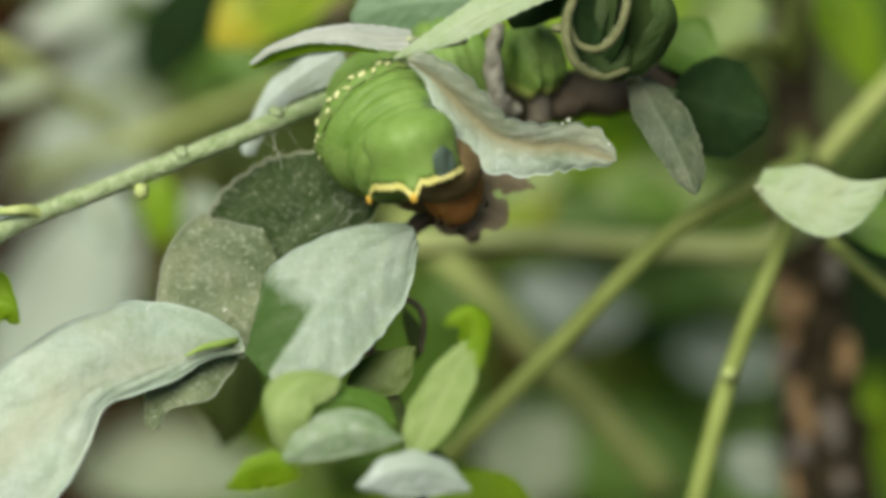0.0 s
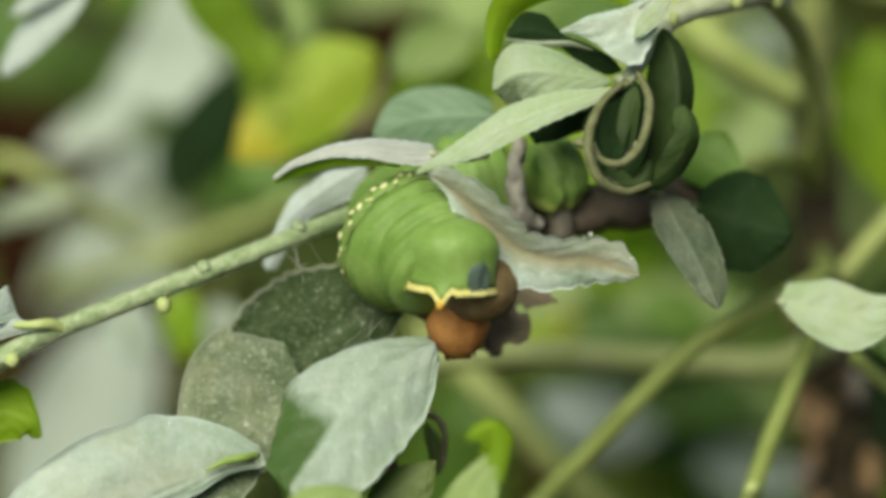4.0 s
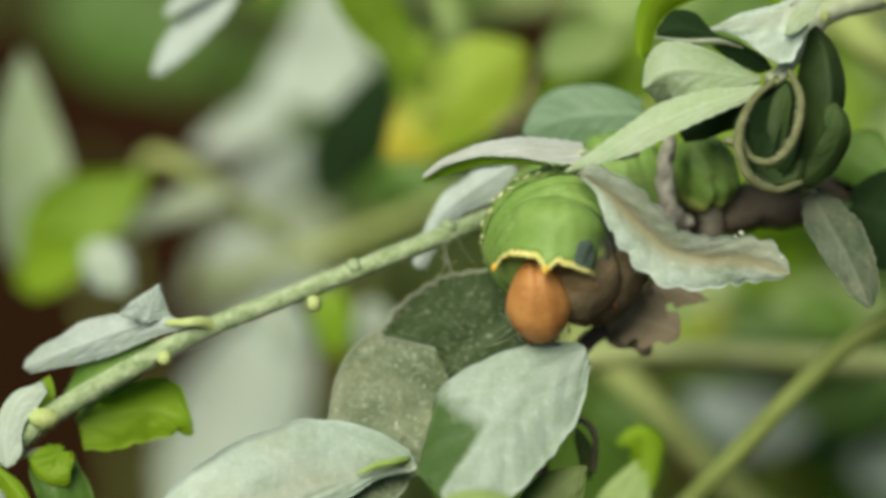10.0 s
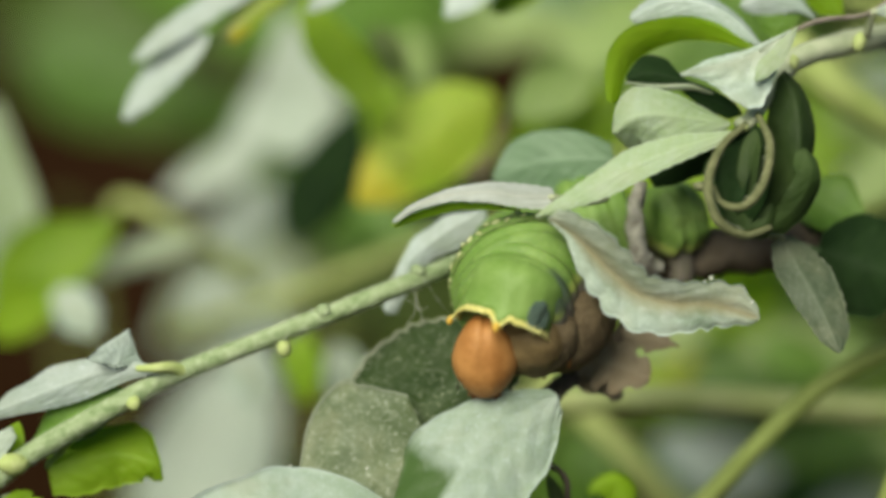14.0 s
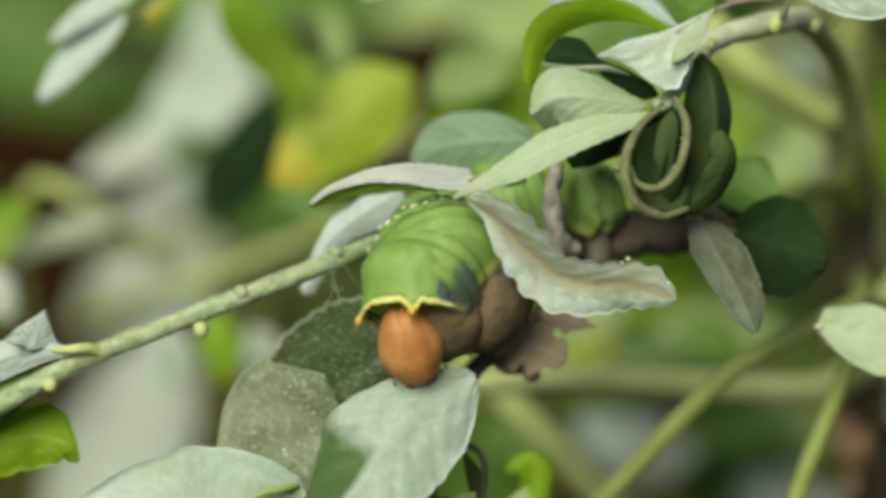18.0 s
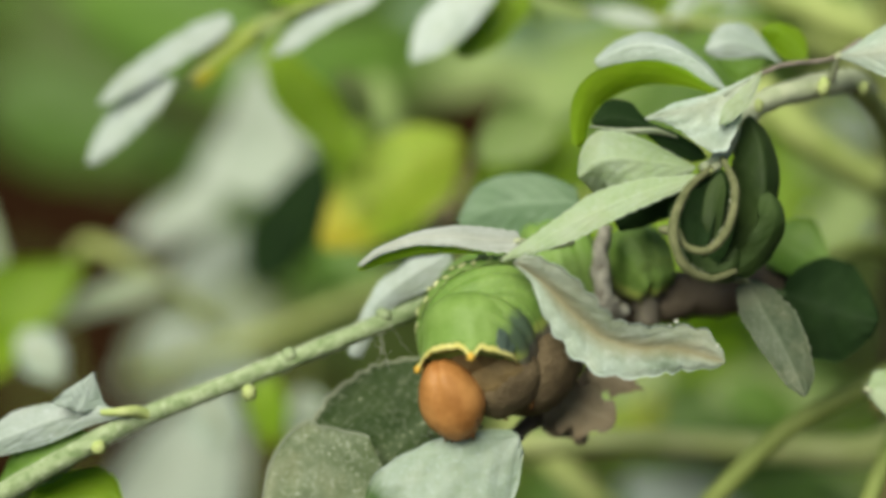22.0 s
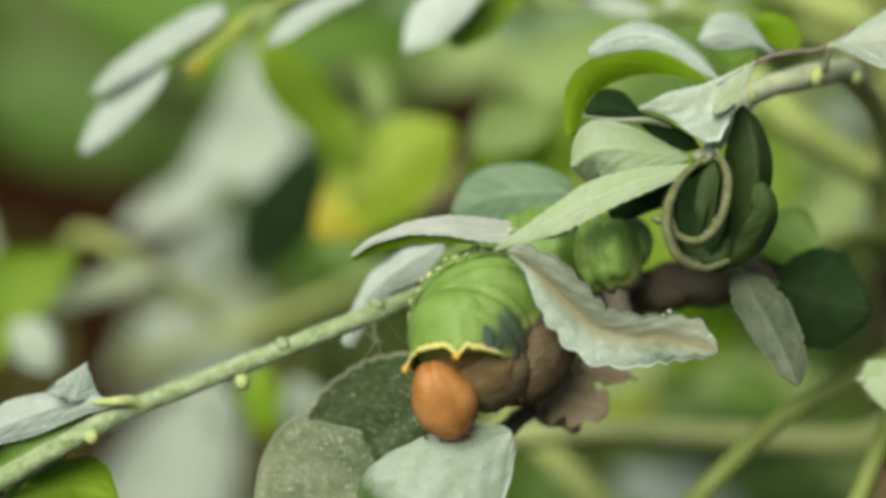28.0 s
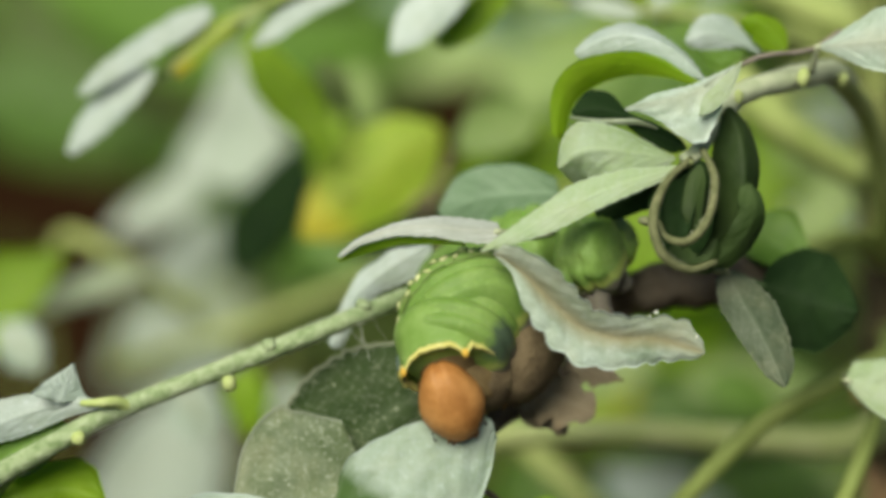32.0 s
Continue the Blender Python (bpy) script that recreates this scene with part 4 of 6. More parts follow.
    blade(b, [(18.21, 0.2, 15.7), (16.22, 0.6, 17.76), (13.82, 1, 18.94), (11.4, 1.4, 18.98), (8.97, 2, 17.85)], (0.14, 0.61, 0.88, 1.02, 1.17, 1.24, 1.22, 0.93, 0.67), (0.11, 0.36, 0.45, 0.59, 0.86, 1.03, 0.88, 0.65, 0.29), MILKY, FRESH, ltilt=10, rtilt=45, rcurl=0.4, notch=0.05, label="silvery upper leaf bent over")
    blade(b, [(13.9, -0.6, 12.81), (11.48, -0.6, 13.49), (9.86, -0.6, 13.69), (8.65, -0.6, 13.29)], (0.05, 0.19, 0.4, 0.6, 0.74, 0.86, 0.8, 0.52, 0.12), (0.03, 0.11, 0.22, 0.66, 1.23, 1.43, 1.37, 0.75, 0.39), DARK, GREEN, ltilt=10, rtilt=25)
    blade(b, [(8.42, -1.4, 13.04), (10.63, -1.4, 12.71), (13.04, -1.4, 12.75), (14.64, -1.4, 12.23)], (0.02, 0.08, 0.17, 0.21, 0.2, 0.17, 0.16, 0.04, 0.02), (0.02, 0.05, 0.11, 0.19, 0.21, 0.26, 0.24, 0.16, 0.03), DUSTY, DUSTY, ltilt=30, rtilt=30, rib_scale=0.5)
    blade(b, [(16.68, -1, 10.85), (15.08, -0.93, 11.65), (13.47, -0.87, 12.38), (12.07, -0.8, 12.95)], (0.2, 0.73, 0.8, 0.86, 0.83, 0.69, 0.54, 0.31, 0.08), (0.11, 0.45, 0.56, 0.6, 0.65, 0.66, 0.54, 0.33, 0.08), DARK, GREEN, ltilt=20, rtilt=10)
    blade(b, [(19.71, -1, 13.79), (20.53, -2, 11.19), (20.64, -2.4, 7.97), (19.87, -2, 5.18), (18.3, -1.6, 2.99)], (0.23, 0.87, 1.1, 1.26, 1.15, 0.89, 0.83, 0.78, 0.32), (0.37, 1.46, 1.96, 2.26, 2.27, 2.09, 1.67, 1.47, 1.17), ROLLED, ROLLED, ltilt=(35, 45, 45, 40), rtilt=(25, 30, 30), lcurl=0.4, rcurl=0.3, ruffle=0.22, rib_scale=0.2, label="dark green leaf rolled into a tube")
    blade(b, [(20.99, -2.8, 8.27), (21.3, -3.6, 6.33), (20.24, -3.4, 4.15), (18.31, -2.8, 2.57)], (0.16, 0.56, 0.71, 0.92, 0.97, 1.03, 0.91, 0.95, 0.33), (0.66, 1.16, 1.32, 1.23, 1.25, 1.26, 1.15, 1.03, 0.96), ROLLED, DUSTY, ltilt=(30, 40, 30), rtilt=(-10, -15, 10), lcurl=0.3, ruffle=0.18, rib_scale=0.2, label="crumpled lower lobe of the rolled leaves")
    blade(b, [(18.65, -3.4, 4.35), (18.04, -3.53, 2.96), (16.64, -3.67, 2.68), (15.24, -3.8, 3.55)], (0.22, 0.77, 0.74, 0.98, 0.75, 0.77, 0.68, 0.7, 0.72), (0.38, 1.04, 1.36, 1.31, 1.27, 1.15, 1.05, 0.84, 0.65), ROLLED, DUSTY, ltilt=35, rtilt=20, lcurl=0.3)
    blade(b, [(22.6, 5, 18.15), (20.53, 5, 19.28), (18.87, 5, 19.57), (17.2, 5, 18.99)], (0.03, 0.14, 0.37, 0.77, 1.01, 1.13, 1.1, 0.88, 0.33), (0.1, 0.37, 0.77, 1.11, 1.52, 1.58, 1.39, 0.84, 0.23), MILKY, GREEN, ltilt=15, rtilt=30)
    blade(b, [(21.6, 5.4, 18.36), (20.15, 5.4, 18.19), (18.07, 5.4, 18.36)], (0.17, 0.65, 0.97, 1.21, 1.49, 1.31, 1.12, 0.62, 0.16), (0.06, 0.25, 0.38, 0.41, 0.41, 0.38, 0.27, 0.13, 0.03), GREEN, GREEN, ltilt=10, rtilt=10)
    blade(b, [(24.59, 5, 18.32), (23.64, 5, 19.49), (22.61, 5, 20.4), (21.28, 5, 20.48)], (0.18, 0.73, 1.17, 1.24, 1.3, 1.31, 1.33, 1, 0.36), (0.14, 0.53, 0.89, 1, 1.06, 0.78, 0.64, 0.46, 0.19), FRESH, FRESH, ltilt=20, rtilt=20, rib_scale=0.7)
    blade(b, [(26.44, 2, 18.3), (29.03, 0.67, 18.46), (31.99, -0.67, 18.75), (35.07, -2, 19.42)], (0.16, 0.62, 1.29, 1.86, 2.35, 2.43, 2.46, 2.1, 1.21), (0.14, 0.56, 1.17, 1.8, 2.27, 2.51, 2.41, 1.44, 0.59), PALE, SILVER, ltilt=20, rtilt=5, label="pale leaf held level", stalk=(26.19, 4, 16.87))
    blade(b, [(3.42, -4, 4.81), (0.97, -4.6, 4.92), (-1.4, -5, 5.18), (-3.76, -5.2, 4.98), (-6.12, -5.4, 4.19), (-7.84, -5.5, 3.04)], (0.79, 0.93, 0.84, 0.73, 0.69, 0.46, 0.37, 0.22, 0.14), (0.7, 0.82, 0.88, 0.75, 0.59, 0.5, 0.33, 0.31, 0.16), PALE_SHEEN, FRESH, ltilt=-15, rtilt=45, rcurl=0.3, notch=0.08, teeth=14, stalk=(7.15, 1, 4.91), label="arched dusty leaf with a drooping tip")
    blade(b, [(0.97, -4.2, 3.94), (-1.4, -4.35, 4.21), (-3.77, -4.5, 4.32), (-6.14, -4.65, 3.69), (-7.95, -4.8, 2.9)], (0.03, 0.14, 0.27, 0.34, 0.39, 0.47, 0.43, 0.4, 0.27), (0.02, 0.08, 0.19, 0.16, 0.21, 0.16, 0.21, 0.14, 0.1), FRESH, FRESH, ltilt=10, rtilt=10, rib_scale=0.4, label="green curled margin of the arched leaf")
    blade(b, [(2.92, -6, 3.27), (4.89, -5.6, 1.94), (7.26, -5, -0.33), (9.25, -4.6, -1.91), (11.64, -4.2, -2.59), (14.45, -3.6, -2.71), (17.76, -3, -3.68)], (1.01, 1.45, 1.73, 1.82, 1.78, 1.64, 1.69, 1.62, 1.79, 1.77, 0.56), (0.14, 0.47, 1.41, 2.11, 2.45, 2.7, 2.38, 1.99, 1.83, 1.19, 0.45), SERRATE, SILVER, ltilt=(-35, -42, -34, -20, -12), rtilt=(-36, -40, -34, -22, -10), rcurl=0.35, notch=0.15, teeth=12, ruffle=0.04, rib=TAN_RIB, rib_scale=1.8, label="serrated grey-green leaf with a brownish midrib")
    blade(b, [(-1.53, 3, 4.11), (-4.5, 4.4, 2.42), (-7.12, 5, 0.15), (-8.66, 5, -3.45)], (1.11, 1.48, 1.62, 1.33, 1, 1.09, 0.96, 0.72, 0.59), (0.13, 0.5, 1.01, 1.01, 1.07, 0.73, 0.63, 0.57, 0.54), MILKY, DUSTY, ltilt=(10, 20, 10), rtilt=35, notch=0.03, label="pale bluish leaf hanging behind the stem")
    blade(b, [(7.85, 5, 7.85), (4.34, 5.67, 7.79), (1.65, 6.33, 7.4), (-0.9, 7, 6.34)], (0.47, 1.86, 2.29, 2.65, 2.62, 2.43, 2.13, 1.43, 0.34), (1.1, 1.67, 2.11, 2.4, 2.42, 2.36, 2.14, 1.34, 0.48), BLUISH, DUSTY, ltilt=10, rtilt=10, label="round bluish-green leaf")
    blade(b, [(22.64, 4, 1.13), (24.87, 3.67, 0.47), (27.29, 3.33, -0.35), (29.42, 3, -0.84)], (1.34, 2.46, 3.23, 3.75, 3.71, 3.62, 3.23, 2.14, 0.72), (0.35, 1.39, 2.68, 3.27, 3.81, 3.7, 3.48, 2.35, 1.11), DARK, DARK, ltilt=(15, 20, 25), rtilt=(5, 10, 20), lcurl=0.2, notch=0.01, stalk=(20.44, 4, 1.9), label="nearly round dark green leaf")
    blade(b, [(19.66, 0, 2.08), (21.08, -1, -0.74), (22.36, -2, -3.3), (23.4, -3, -6.06)], (0.34, 1.36, 1.8, 2.09, 1.99, 1.88, 1.61, 1.33, 0.35), (0.93, 1.38, 1.64, 1.6, 1.58, 1.49, 1.24, 0.91, 0.25), DULL, DUSTY, ltilt=25, rtilt=8, notch=0.06, teeth=12, stalk=(18.61, 2, 2.49), label="grey oval leaf hanging down")
    return b


upper_branch()


# ---- the brown twig that carries the caterpillar ----
def brown_twig():
    b = thing("brown_twig", (21.16, 7, 0.46), "knobbly grey-brown dead twig under the caterpillar", "twig")
    stem(b, [(25.2, 12.5, 3.0), (22.6, 10, 2.0), (18.4, 8.4, 1.4), (15.2, 7.8, 1.0), (12.0, 9, -0.6), (9.12, 9, -4.7), (6.08, 6, -7.1), (2.6, 4, -9.5)], [3.2, 3.6, 3.9, 3.3, 2.5, 1.6, 1.37, 1.05], DARK_TWIG, "twig", lumps=0.4, per=9)
    stem(b, [(37.04, 38.9, 3.47), (33.32, 30.4, 5.17), (28.29, 20.2, 4.05), (23.56, 10.51, 2.34)], [1.62, 1.7, 1.78, 1.86], OLIVE_STEM, "living_end", lumps=0.2)
    stem(b, [(10.96, 5, -0.16), (9.62, 3.4, 0.85), (9.36, 2.4, 3.68), (9.7, 2.0, 6.12)], [1.62, 1.45, 1.29, 0.97], LICHEN, "side_stub", lumps=0.5, per=9)
    leaf(b, (4.48, 4, -6.25), (10.35, 2, -8.11), 4.65, WITHERED, WITHERED, roll=10, bend=15, sway=-12, cup=15, blunt=0.55, skew=1.2, notch=0.4, teeth=5, ruffle=0.12, name="withered_leaf")
    leaf(b, (4.3, 5, -6.91), (8.4, 4, -9.55), 2.83, WITHERED, WITHERED, roll=20, bend=20, cup=20, blunt=0.5, notch=0.4, teeth=3, ruffle=0.12, name="withered_leaf")
    leaf(b, (8.49, 5, -4.8), (12.57, 4, -5.81), 2.42, WITHERED, WITHERED, roll=20, bend=20, cup=20, notch=0.3, teeth=4, ruffle=0.2, name="withered_leaf")
    return b


brown_twig()


# ---- silk threads and dust clumps ----
def silk():
    b = thing("silk_threads", (-6.63, -0.5, -2.54), "loose strands of white silk between stem and leaf", "silk")
    web = [((-1.2, -1.2, -6.05), (-3.1, -1, -8.6), 0.5), ((-0.2, -1.3, -7.1), (-2.6, -0.8, -6.5), 0.4), ((-0.7, -1.4, -8.9), (-2.2, -1, -6.3), 0.5), ((-2.0, -1.4, -9.2), (-0.9, -1, -6.2), 0.4), ((-3.7, -1.2, -9.0), (0.1, -1.4, -6.4), 0.5), ((-1.6, -1.6, -9.3), (0.2, -1.4, -7.6), 0.35)]
    for p, q, w in web + list((((-6.73, 0, -1.45), (-5.87, 1, -4.39), 1.2), ((-6.32, 0, -1.21), (-7.09, 1, -4.06), 0.9), ((-5.84, 0, -0.97), (-4.06, 2, -3.39), 0.7), ((-7.05, 0, -2.34), (-5.65, 0.5, -2.84), 0.8), ((-1.39, -1, -2.81), (-0.18, -1, -6.15), 0.6))):
        mid = tuple((a + c) / 2 + s for a, c, s in zip(p, q, (0.2, -0.2, -0.5)))
        stem(b, [p, mid, q], [w * 0.02, w * 0.03, w * 0.02], SILK, "strand", lumps=0.0, sides=6)


silk()


def clumps():
    for x, y, z, w in ((*(14.38, -3.4, -0.83), 0.34), (*(13.94, -3.4, -1.07), 0.22), (*(17.24, -3.4, -2.54), 0.26), (*(-9.75, -4.2, -14.16), 0.24), (*(-15.07, -5, -13.94), 0.2)):
        ob = bud(None, (x, y, z), w, SILK, 0.8, (0, 0, 1), "dust_clump")
        tagged(ob, "tiny clump of white dust lying on a leaf", "dust", "dust clumps on the leaves")


clumps()


# ---- stems and trunk behind ----
def side_stems():
    b = thing("leafy_branch", (30.2, 13.4, -5.95), "slender olive stems with a pale folded leaf", "branch")
    stem(b, [(37.33, 38.9, -2.8), (34.49, 20.2, -4.14), (30.2, 13.4, -5.73), (23.08, 13.4, -9.83), (14.58, 15.1, -18.6), (6.37, 16.8, -27.15), (-1.96, 18.5, -35.66)], [1.86, 1.78, 1.62, 1.62, 1.62, 1.7, 1.78], OLIVE_STEM)
    stem(b, [(37.54, 37.2, -8.05), (33.26, 16.8, -8.67), (31.02, 11.7, -11.89), (27.9, 11.7, -20.01), (25.25, 11.7, -29.85), (23.08, 13.4, -38.28)], [1.21, 1.33, 1.41, 1.49, 1.54, 1.62], OLIVE_STEM)
    bud(b, (27.55, 10, -20.02), 1.05, lean=(-0.6, -0.6, 0.1))
    stem(b, [(36.94, 27, -4.49), (40.15, 27, -0.83), (45.4, 30.4, 4.28)], [1.62, 1.7, 1.78], PALE_STEM)
    stem(b, [(35.58, 13.4, -10.04), (39.46, 13.4, -13.28), (45.86, 15.1, -17.73)], [1.13, 1.21, 1.29], OLIVE_STEM)
    leaf(b, (35.27, 9, -8.57), (44.56, 9, -9.63), 4.85, GREEN, DUSTY, roll=20, bend=30)
    blade(b, [(28.75, 4, -5.83), (31.65, 3.4, -6.6), (34.49, 3, -6.8), (36.89, 2.6, -6.17), (38.51, 2, -5.08)], (1.46, 2.01, 2.52, 2.55, 2.27, 1.73, 1.2, 0.75, 0.19), (0.31, 1.07, 1.74, 2.3, 2.55, 2.19, 1.29, 0.49, 0.13), PALE_GREEN, SILVER, ltilt=14, rtilt=-12, notch=0.02, stalk=(29.96, 11.7, -5.69), label="pale leaf folded along its midrib")
    return b


side_stems()


def trunk():
    b = thing("shrub_trunk", (41.75, 47.4, -45.38), "dark brown trunk with peeling bark patches", "trunk")
    stem(b, [(62, 75, -512), (48, 62, -250), (42.83, 50.8, -48.53), (41.25, 47.4, -34.38), (39.7, 44, -21.1), (38.18, 40.6, -11.08), (37.04, 38.9, -0.39), (36.3, 37.2, 7.76)], [12.99, 9.99, 8.25, 7.75, 6.9, 5.59, 4.1, 3.83], BARK, "stem", lumps=0.35, sides=18, per=10)
    stem(b, [(36.39, 37.2, 5.85), (36.2, 37.2, 9.2), (36.22, 38.9, 18.92), (36.25, 44, 30.16)], [3.79, 3.79, 3.67, 3.45], MOSSY_BARK, "upper_stem", lumps=0.3, sides=18, per=10)
    rnd = random.Random(11)
    foot, crown = Vector((40.49, 44, -33.91)), Vector((37.42, 38.9, -6.66))
    for k in range(34):
        q = foot.lerp(crown, rnd.random())
        a = rnd.choice((rnd.uniform(-80, -40), rnd.uniform(-80, 70)))
        off = Vector((math.sin(radians(a)), -math.cos(radians(a)), 0)) * rnd.uniform(2.9, 3.2)
        bud(b, tuple(q + off), rnd.uniform(0.5, 2.0), RAW_BARK if rnd.random() < 0.7 else TWIG, rnd.uniform(1.2, 2.6), (rnd.uniform(-0.4, 0.4), 0, 1), "bark_flake", "pale raw bark flake")
    stem(b, [(37.33, 33.8, -9.35), (31.89, 27, -11.46), (23.18, 27, -11.19), (11.72, 27, -10.68), (-0.21, 33.8, -11.71)], [2.84, 2.66, 2.48, 2.29, 2.2], BRIGHT_STEM, "side_branch")
    stem(b, [(27.13, 50.8, -34.35), (20.26, 47.4, -26.39), (14.56, 44, -21.1), (9.64, 44, -15.67), (2.81, 50.8, -9.52)], [2.8, 2.7, 2.6, 2.46, 2.27], PALE_STEM, "side_branch")
    stem(b, [(19, 44, 32.51), (26.03, 40.6, 27.68), (34.77, 40.6, 23.55), (44.63, 44, 20.18)], [3.89, 3.69, 3.5, 3.4], YELLOW_STEM, "side_branch")
    stem(b, [(23.06, 30.4, 18.59), (27.25, 30.4, 14.4), (34.26, 33.8, 10.37)], [3.26, 3.07, 2.89], YELLOW_STEM, "side_branch")
    stem(b, [(30.87, 61, 24.75), (36.23, 54.2, 22.57), (40.81, 50.8, 15.17)], [2.57, 2.57, 2.57], OLIVE_STEM, "side_branch")
    stem(b, [(34.18, 27, 31.16), (35.44, 33.8, 23.59), (37.2, 40.6, 14.56)], [2.83, 2.83, 2.83], PALE_STEM, "side_branch")
    return b


trunk()


# ---- sprays of leaves behind, out of focus ----
def back_spray():
    b = thing("leaf_spray", (15.15, 23.6, 23.24), "thin spray of narrow silvery leaves", "branch")
    stem(b, [(35.98, 38.9, 20.24), (28.18, 30.4, 21.62), (24.55, 27, 22.45), (15.15, 23.6, 23.24), (9.21, 21.9, 23.64), (3.8, 20.2, 24.89), (-6.38, 18.5, 25.22), (-14.65, 16.8, 22.97), (-22.09, 16.8, 17.93)], [0.97, 0.89, 0.81, 0.69, 0.61, 0.57, 0.53, 0.44, 0.36], PALE_STEM)
    blade(b, [(-18.7, 18, 22.66), (-22.28, 17.67, 20.86), (-25.75, 17.33, 18.45), (-28.96, 17, 16.04)], (0.43, 1.06, 1.21, 1.17, 1.05, 0.81, 0.37), (0.78, 1.08, 1.11, 1.05, 1.03, 0.86, 0.27), MILKY, PALE, ltilt=-10, rtilt=25, notch=0.1, teeth=7, rib_scale=0.6)
    blade(b, [(-23.19, 18, 18.15), (-25.83, 18, 16.12), (-28.02, 18, 14), (-29.91, 18, 11.52)], (0.26, 1.04, 1.44, 1.55, 1.51, 1.09, 0.51), (0.22, 1.21, 1.3, 1.32, 1.14, 0.82, 0.29), MILKY, SILVER, ltilt=-10, rtilt=25, notch=0.12, teeth=6, rib_scale=0.6)
    blade(b, [(-14.59, 20, 23.49), (-18.06, 20, 21.57), (-21.18, 20, 19.56), (-23.31, 20, 17.24)], (0.36, 1.17, 1.24, 1.27, 1.2, 0.84, 0.14), (0.15, 0.7, 0.77, 0.82, 0.7, 0.48, 0.09), YOUNG, PALE, ltilt=-5, rtilt=20, rib_scale=0.6)
    blade(b, [(-16.62, 18.6, 22.55), (-19.28, 18.6, 20.77), (-21.04, 18.6, 18.55), (-21.48, 18.6, 17.45)], (0.24, 1.11, 1.28, 1.2, 0.96, 0.3), (0.05, 0.29, 0.37, 0.66, 0.57, 0.12), YELLOW, YOUNG, ltilt=0, rtilt=20, rib_scale=0.6)
    blade(b, [(-6.78, 18, 25.23), (-9.94, 17.67, 23.6), (-13.01, 17.33, 21.75), (-15.44, 17, 19.74)], (0.21, 0.87, 0.88, 0.84, 0.88, 0.82, 0.25), (0.1, 0.53, 0.82, 0.89, 0.91, 0.69, 0.26), MILKY, PALE, ltilt=-10, rtilt=25, rib_scale=0.6)
    blade(b, [(2.48, 17, 26.09), (-0.68, 16.67, 23.32), (-3.31, 16.33, 21.08), (-4.62, 16, 19.21)], (0.23, 1.02, 1.36, 1.74, 1.68, 1.48, 0.39), (0.24, 1.38, 2.38, 2.14, 1.84, 1.12, 0.35), MILKY, PALE, ltilt=-8, rtilt=22, rib_scale=0.6)
    blade(b, [(4.66, 20, 25.6), (2.2, 20, 23.14), (-0.92, 20, 19.92)], (0.24, 1.43, 1.57, 1.7, 1.27, 0.58), (0.16, 1.05, 1.19, 1.13, 0.93, 0.72), FRESH, GREEN, ltilt=0, rtilt=10, rib_scale=0.6)
    blade(b, [(-16.18, 30, 22.32), (-14.22, 30, 18.59), (-11.89, 30, 15.33), (-10.12, 30, 12.3)], (0.14, 0.84, 1.49, 1.91, 1.88, 1.23, 0.33), (1.46, 2.02, 2.41, 2.46, 2.14, 1.49, 0.42), FRESH, GREEN, ltilt=5, rtilt=5, rib_scale=0.6, label="yellow-green leaf lit through")
    blade(b, [(8.93, 21, 23.7), (11.84, 21, 23.47), (15.06, 21, 22.62)], (0.04, 0.22, 0.48, 0.53, 0.55, 0.09), (0.07, 0.46, 0.87, 0.96, 0.8, 0.17), SILVER, PALE, ltilt=20, rtilt=0, rib_scale=0.6)
    blade(b, [(15.79, 25, 22.21), (17.07, 25, 23.9), (17.76, 25, 26.18)], (0.12, 0.86, 1.05, 0.96, 0.71, 0.1), (0.04, 0.22, 0.31, 0.5, 0.38, 0.06), PALE, PALE, ltilt=10, rtilt=10, rib_scale=0.6)
    blade(b, [(16.38, 25, 22.07), (18.43, 25, 23.67), (20.35, 25, 25.13)], (0.05, 0.36, 0.73, 0.67, 0.6, 0.16), (0.09, 0.57, 0.76, 0.7, 0.55, 0.08), YOUNG, PALE, ltilt=10, rtilt=10, rib_scale=0.6)
    blade(b, [(-6.01, 19, 25.26), (-9.56, 19, 25.35), (-13.11, 19, 25.08), (-15.77, 19, 24.37)], (0.13, 0.8, 0.95, 1.01, 1, 0.23), (0.12, 0.72, 0.67, 0.62, 0.52, 0.11), FRESH, YOUNG, ltilt=0, rtilt=15, rib_scale=0.6)
    blade(b, [(3.76, 20, 24.93), (6.44, 20, 23.81), (9.56, 20, 23.05)], (0.04, 0.31, 0.59, 0.63, 0.55, 0.09), (0.05, 0.29, 0.62, 0.63, 0.63, 0.15), YOUNG, PALE, ltilt=0, rtilt=15, rib_scale=0.6)
    return b


back_spray()


